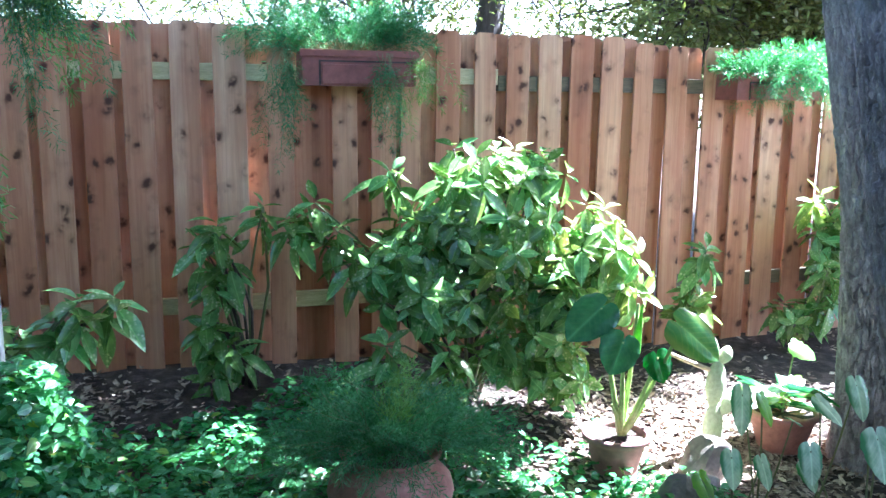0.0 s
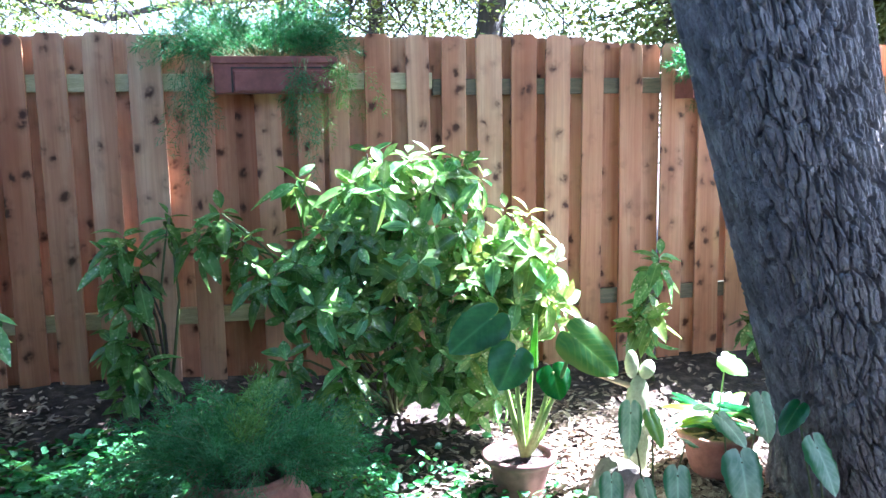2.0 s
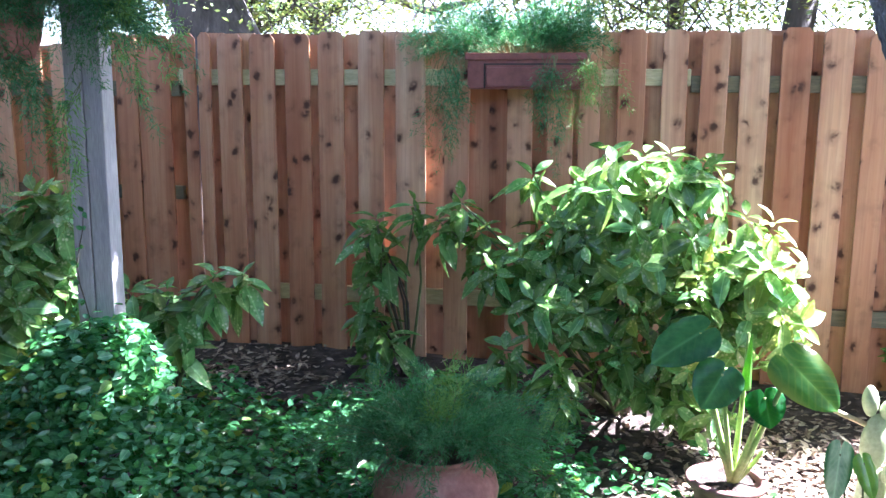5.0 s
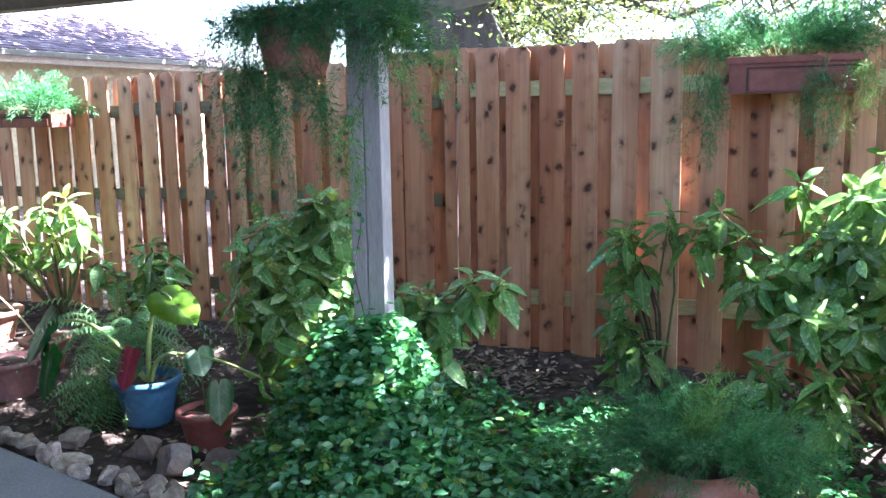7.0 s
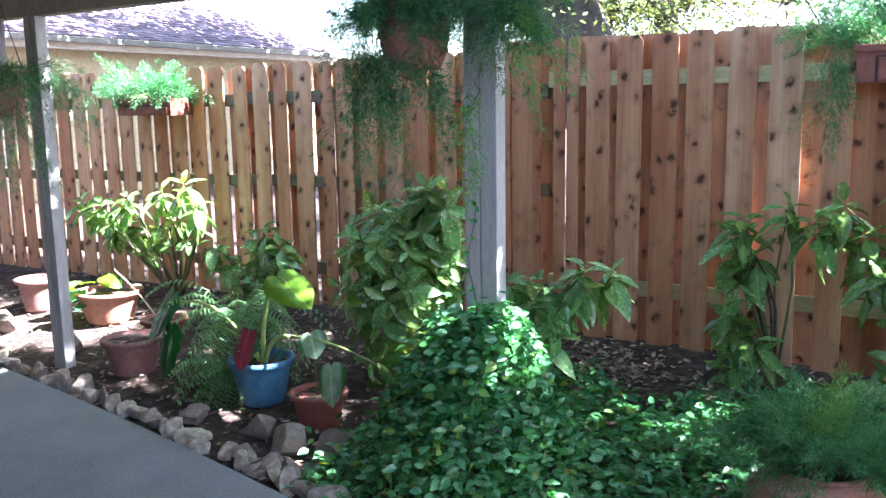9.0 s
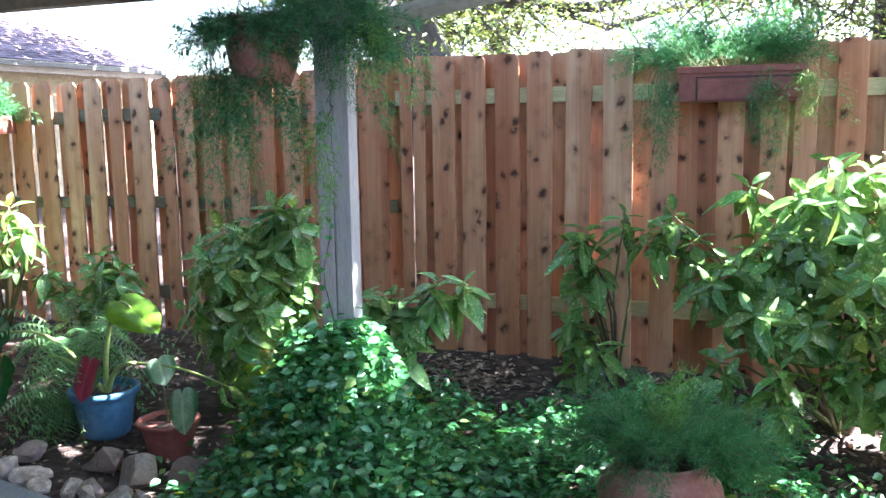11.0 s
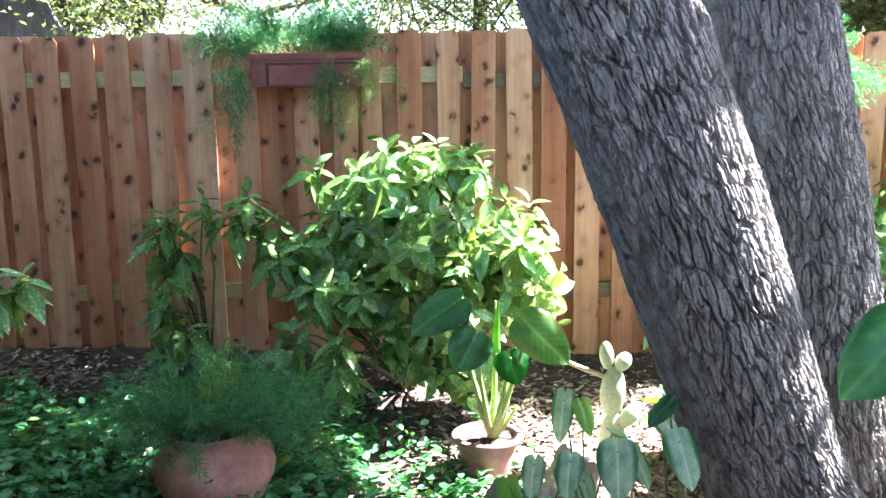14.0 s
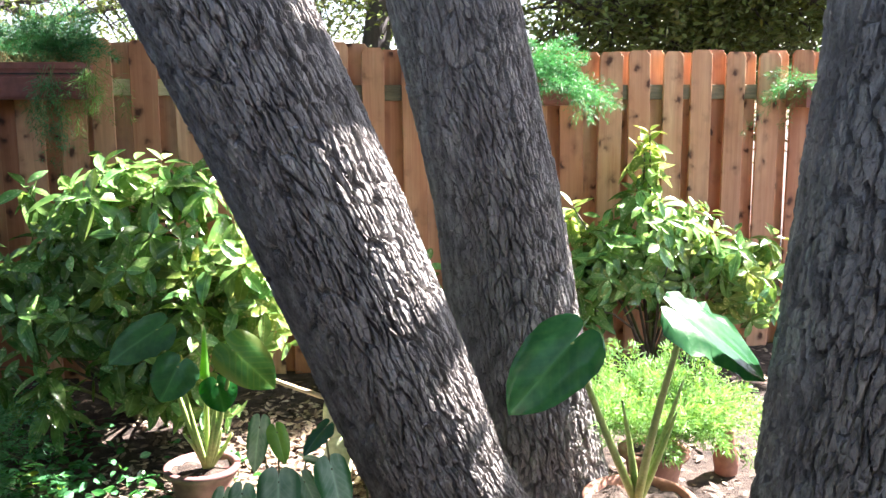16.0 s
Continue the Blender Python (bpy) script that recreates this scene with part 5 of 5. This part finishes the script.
heart((-2.40, 3.3, 0.24), (-2.43, 3.24, 0.07), (0, -0.9, 0.35), 0.16, CALADIUM_RED, bl, label="dark red leaf with green edge")
rd = pot(-2.0, 3.38, 0.135, 0.1, 0.19, RUST, "rust-red plastic pot with a white caladium", rim=0.018)
heart((-1.85, 3.3, 0.13), (-1.80, 3.22, -0.02), (0.1, -0.9, 0.3), 0.15, CALADIUM, rd)
heart((-2.05, 3.4, 0.26), (-1.97, 3.33, 0.18), (0, -0.5, 0.8), 0.15, CALADIUM, rd)
for q in ((-1.85, 3.3, 0.13), (-2.05, 3.4, 0.26)):
    stalk(rd, (-2.0, 3.38, -0.05), q, 0.005, 0.003, 0.03, (0, 0, 1), TWIG)
pl = pot(-3.56, 3.52, 0.17, 0.125, 0.23, PLUM, "plum plastic pot on the soil by the border stones", rim=0.018)
p5 = pot(-3.75, 3.95, 0.13, 0.1, 0.2, TERRA, "terracotta pot with a bent bare stalk")
stalk(p5, (-3.75, 3.95, -0.02), (-4.15, 3.9, 0.36), 0.007, 0.004, 0.03, (0, 0, 1), STRAW)
p6 = pot(-5.35, 4.15, 0.15, 0.11, 0.26, PLUM, "dusty grey-brown pot in the sunny corner")
p7 = pot(-4.6, 4.2, 0.22, 0.16, 0.24, TERRA, "wide clay planter with broad light green leaves")
for i in range(14):
    a = rg.uniform(0, 6.28)
    at = Vector((-4.75 + 0.16 * math.cos(a), 4.15 + 0.14 * math.sin(a), rg.uniform(0.05, 0.22)))
    heart(at, at + Vector((0.13 * math.cos(a), 0.1 * math.sin(a) - 0.04, rg.uniform(-0.06, 0.04))), (0.2 * math.cos(a), -0.3, 1), 0.11, rg.choice((EAR_LIME_GLOW, EAR_LIME_GLOW, EAR)), p7)
c8 = caladium(-5.75, 4.0, [((-5.68, 3.92, 0.36), 0.3, 0.24, -30, 50, CALADIUM), ((-5.84, 3.9, 0.22), 0.26, 0.2, -80, 60, CALADIUM)], "large pale caladium in the sunlit corner")


FERN_MID = leafy("sword_fern_leaf", (0.09, 0.23, 0.09), (0.17, 0.36, 0.15), 0.36, 0.35, var=0.7)


def sword_fern(x, y, z, label, seed, count=46, length=0.42):
    f = base("sword_fern", x, y, ground_z(x, y), label, "fern")
    bpy.context.view_layer.update()
    o = Vector((x, y, ground_z(x, y)))
    rng = np.random.default_rng(seed)
    P, D, U, L = [], [], [], []
    bm = bmesh.new()
    for i in range(count):
        a = rng.uniform(0, 2 * np.pi)
        ln = length * rng.uniform(0.6, 1.15)
        pts = []
        lift, fall = rng.uniform(0.5, 1.9), rng.uniform(1.3, 2.1)
        for s in np.linspace(0, 1, 22):
            pts.append(np.array([np.cos(a) * ln * s, np.sin(a) * ln * s, z + ln * (lift * s - fall * s * s)]))
        tube(bm, [Vector(p) for p in pts[::3]], 0.002, 0.001, 3)
        side = np.array([-np.sin(a), np.cos(a), 0])
        for k in range(3, 22):
            w = 0.05 * math.sin(math.pi * (k / 22) ** 0.7) + 0.008
            for sg in (-1, 1):
                P.append(pts[k]); D.append(side * sg + (pts[k] - pts[k - 1]) * 6); U.append([0, 0, 1.0]); L.append(w)
    part("fern_stem", bm, TWIG, f)
    n = len(P)
    leaves("fern_foliage", P, D, U, L, np.full(n, 0.011), np.full(n, 0.35), [(0, 0.8), (0.6, 1), (1, 0.2)], FERN_MID, f)["kind"] = "stuff"
    return f


sword_fern(-2.80, 3.68, 0.32, "arching green sword fern behind the blue pot", 141, 60, 0.56)
sword_fern(-2.75, 3.55, 0.05, "drooping sword fern fronds beside the blue pot", 142, 44, 0.42)

# ---- border stones ----
rs = random.Random(55)
for i in range(30):
    t = i / 29 * 0.86
    e = edge_line(t)
    s = rs.uniform(0.075, 0.12)
    rock(e.x + rs.uniform(-0.03, 0.03), e.y + 0.12 + rs.uniform(-0.02, 0.03), s * rs.uniform(0.75, 1.0), s * rs.uniform(1.0, 1.5), s * rs.uniform(0.85, 1.1), STONE,
         "pale limestone border stone along the patio", 200 + i, rs.uniform(0, 180), 0.15)
for i, (x, y, a, b, c) in enumerate([(-2.17, 3.12, 0.21, 0.13, 0.13), (-1.92, 3.05, 0.18, 0.14, 0.14), (-1.66, 3.10, 0.17, 0.13, 0.16), (-2.05, 2.86, 0.12, 0.1, 0.1), (-1.86, 2.80, 0.13, 0.1, 0.1), (-2.6, 3.1, 0.16, 0.11, 0.1),
                                     (-1.7, 2.78, 0.13, 0.1, 0.09), (-4.3, 3.6, 0.24, 0.16, 0.16), (-5.2, 3.75, 0.26, 0.18, 0.18)]):
    rock(x, y, a, b, c, STONE_BIG, "brown fieldstone in the patio border", 300 + i, 20 * i)
rock(1.56, 3.02, 0.19, 0.15, 0.18, STONE_BIG, "grey upright fieldstone in front of the elephant ear", 401, 10, 0.15, "fieldstones")
rock(1.84, 3.30, 0.24, 0.15, 0.22, STONE_BIG, "grey slab of fieldstone lit by the sun", 402, -10, 0.15, "fieldstones")
rock(1.72, 3.08, 0.16, 0.14, 0.14, STONE_BIG, "small grey fieldstone in the bed", 403, 40, 0.2, "fieldstones")


# ---- beyond the fence ----
def far_oak(x, y, r, lean, top, ends, count, label, seed, size=0.058, spread=0.6, gaps=False):
    t = base("garden_oak", x, y, 0, label, "tree", "trees beyond the fence")
    bpy.context.view_layer.update()
    rng = random.Random(seed)
    o = Vector((x, y, 0))
    bm = bmesh.new()
    up = Vector((lean[0], lean[1], top))
    trunk = [Vector((0, 0, -0.3)), up * 0.3 + Vector((0.05, 0, 0)), up * 0.6 + Vector((-0.08, 0.05, 0)), up]
    tube(bm, trunk, r * 1.15, r * 0.75, 18)
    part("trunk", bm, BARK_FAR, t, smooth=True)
    tips = []
    tw = bmesh.new()
    for e in ends:
        bm = bmesh.new()
        pts = limb(bm, up - Vector((0, 0, 0.1)), Vector(e) - o, r * 0.5, 0.03, rng, 10)
        for q in pts[2:]:
            for _ in range(4):
                w = q + Vector((rng.uniform(-1, 1), rng.uniform(-1, 1), rng.uniform(-0.9, 0.6))) * 1.3
                if gaps and open_to_sun(np.array([o + q.lerp(w, k / 4) for k in range(5)])).any():
                    continue
                tube(tw, [q, q.lerp(w, 0.5) + Vector((rng.uniform(-0.15, 0.15), 0, rng.uniform(-0.1, 0.2))), w], 0.018, 0.005, 4)
                tips.append((*w, 0.55))
                tips.append((*q.lerp(w, 0.6), 0.45))
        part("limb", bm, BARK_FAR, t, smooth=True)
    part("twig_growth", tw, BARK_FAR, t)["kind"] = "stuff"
    crown("crown", tips, count, size, t, OAK_LEAF, gaps, seed, spread)
    return t


far_oak(-1.95, 9.4, 0.52, (-1.5, 0.2), 3.0, [(-5.4, 9.6, 3.6), (-1.0, 10.5, 3.4), (0.4, 9.2, 3.0), (-3.6, 11.5, 4.4), (-2.2, 8.0, 4.6), (1.2, 10.0, 3.6)], 15000, "old live oak with a thick bent trunk past the fence", 501)
far_oak(2.85, 8.8, 0.17, (0.25, 0.3), 3.2, [(1.0, 9.2, 3.0), (4.6, 9.4, 3.2), (3.2, 10.4, 3.6), (2.0, 8.0, 4.2)], 15000, "slender dark oak past the fence", 502)
far_oak(2.0, 9.6, 0.1, (-0.1, 0.1), 3.0, [(0.8, 10.0, 2.8), (2.9, 10.2, 3.1), (1.6, 9.2, 3.6)], 9000, "thin oak stem past the fence", 503)
# last four limb ends added above the view to shade the lower crown
far_oak(6.6, 9.2, 0.3, (0.2, 0.3), 2.8, [(4.8, 8.6, 2.6), (5.6, 9.6, 3.2), (7.8, 8.4, 2.6), (8.8, 9.6, 3.0), (6.8, 10.6, 2.6), (6.2, 8.2, 3.4), (9.6, 11, 2.8), (7.0, 8.8, 5.0), (8.6, 9.4, 5.2), (8.2, 8.0, 4.6), (9.6, 9.2, 4.8)], 70000, "dense dark oak past the fence", 504, 0.085)
far_oak(-6.0, 15.5, 0.3, (0.2, 0.1), 3.2, [(-8.0, 15.4, 3.8), (-4.2, 15.2, 3.4), (-5.8, 17, 5), (-2.5, 16, 4.0), (0.5, 16, 3.4), (3, 16.5, 3.6)], 16000, "distant oak with light foliage", 505, 0.09, 0.9)


# added out of view to stop sun leaking through the fence gaps
far_oak(9.2, 7.0, 0.3, (-0.3, 0.0), 3.6, [(6.0, 6.9, 5.2), (4.5, 6.4, 5.4), (3.0, 6.8, 5.0), (1.2, 6.5, 5.3), (-0.4, 6.8, 5.0), (-2.0, 6.5, 5.2), (7.6, 6.2, 5.0)], 9000, "unseen oak with limbs along the fence, added to shade its back", 506, 0.2, 0.9, True)
# added so that its crown, above the view, blocks sun on the roof
far_oak(-3.6, 16.0, 0.25, (-0.3, 0.2), 4.2, [(-8.0, 13.0, 7.4), (-9.5, 15.0, 7.6), (-7.0, 11.0, 7.0), (-9.0, 9.0, 7.4), (-6.0, 14.5, 7.2), (-10, 12, 8)], 17000, "tall oak added to shade the neighbouring roof, its crown out of view", 507, 0.24, 1.0)


# added beyond the left of the view to darken this stretch of fence
far_oak(-9.0, 6.1, 0.28, (0.3, 0.0), 3.6, [(-7.6, 6.2, 5.0), (-6.2, 5.4, 4.8), (-4.4, 6.2, 5.2), (-8.0, 4.6, 4.9), (-5.2, 7.0, 5.2), (-3.0, 6.4, 5.2)], 30000, "unseen oak added to shade the fence by the patio", 508, 0.2, 0.9, True)


def neighbour_house():
    h = base("neighbour_house", -10.4, 8.0, 0, "neighbouring house with a weathered shingle roof and cream eaves", "house")
    bpy.context.view_layer.update()
    o = Vector((-10.4, 8.0, 0))
    a, b = Vector((-11.95, 2.0, 2.64)), Vector((-11.45, 16.2, 2.64))
    d = (b - a).normalized()
    inward = Vector((-d.y, d.x, 0)).normalized()
    if inward.x > 0:
        inward = -inward
    rise = Vector((0, 0, 1)) * 0.42 + inward
    rise.normalize()
    n = d.cross(rise).normalized()
    if n.z < 0:
        n = -n
    V, F = [], []
    rng = random.Random(9)
    ln = (b - a).length
    rows, w = 34, 0.30
    for r in range(rows):
        p = rng.uniform(0, w)
        while p < ln:
            ww = w * rng.uniform(0.7, 1.2)
            q0, q1 = p, min(ln, p + ww - 0.012)
            lift = 0.014 + rng.uniform(0, 0.008)
            base_i = len(V)
            for s, t, k in ((q0, 0, lift), (q1, 0, lift), (q1, 1.25, 0.004), (q0, 1.25, 0.004), (q0, 0, 0.0), (q1, 0, 0.0)):
                V.append(a + d * s + rise * (0.14 * (r + t)) + n * k - o)
            F += [(base_i, base_i + 1, base_i + 2, base_i + 3), (base_i + 4, base_i + 5, base_i + 1, base_i)]
            p += ww
    me = mesh_from("shingles", np.array([list(v) for v in V]), np.array(F), None, False)
    link_mesh("shingles", me, SHINGLE_ROOF, h)["kind"] = "stuff"
    def slab(name, mat, c0, c1, thick, height, z):
        bm = bmesh.new()
        q = [a + inward * c0, b + inward * c0, b + inward * (c0 + thick), a + inward * (c0 + thick)]
        lo = [bm.verts.new((v.x - o.x, v.y - o.y, z)) for v in q]
        hi = [bm.verts.new((v.x - o.x, v.y - o.y, z + height)) for v in q]
        bm.faces.new(lo[::-1]); bm.faces.new(hi)
        for i in range(4):
            bm.faces.new((lo[i], lo[(i + 1) % 4], hi[(i + 1) % 4], hi[i]))
        bmesh.ops.recalc_face_normals(bm, faces=bm.faces)
        part(name, bm, mat, h)
    slab("roof_deck", SHINGLE_ROOF, 0.05, 0, 0.3, 0.02, 2.58)
    slab("gutter", GUTTER, -0.10, 0, 0.09, 0.09, 2.53)
    slab("fascia", BEAM, 0.0, 0, 0.03, 0.16, 2.42)
    slab("wall", HOUSE, 0.45, 0, 0.15, 2.9, -0.3)
    bm = bmesh.new()
    bmesh.ops.create_cone(bm, cap_ends=True, segments=20, radius1=0.06, radius2=0.06, depth=0.5)
    v0 = a + d * 11.2 + rise * 2.0 - o
    bmesh.ops.translate(bm, vec=v0 + Vector((0, 0, 0.2)), verts=bm.verts)
    part("vent_pipe", bm, POST, h)
    # roof board under the shingles
    bm = bmesh.new()
    q = [a, b, b + rise * 4.9, a + rise * 4.9]
    bm.faces.new([bm.verts.new(v - n * 0.01 - o) for v in q])
    part("roof_underside", bm, HOUSE, h)
    return h


SHINGLE_ROOF, nt_, b_ = material("weathered_shingle", 0.85, 0, 0.3)
c_ = ramp(nt_, tex_noise(nt_, coords(nt_), 5, 5), [(0.3, (0.07, 0.05, 0.06)), (0.7, (0.2, 0.155, 0.17))])
c_ = hue_var(nt_, c_, island(nt_), 0.03, 0.3, 0.9)
nt_.links.new(c_, b_.inputs["Base Color"])
neighbour_house()
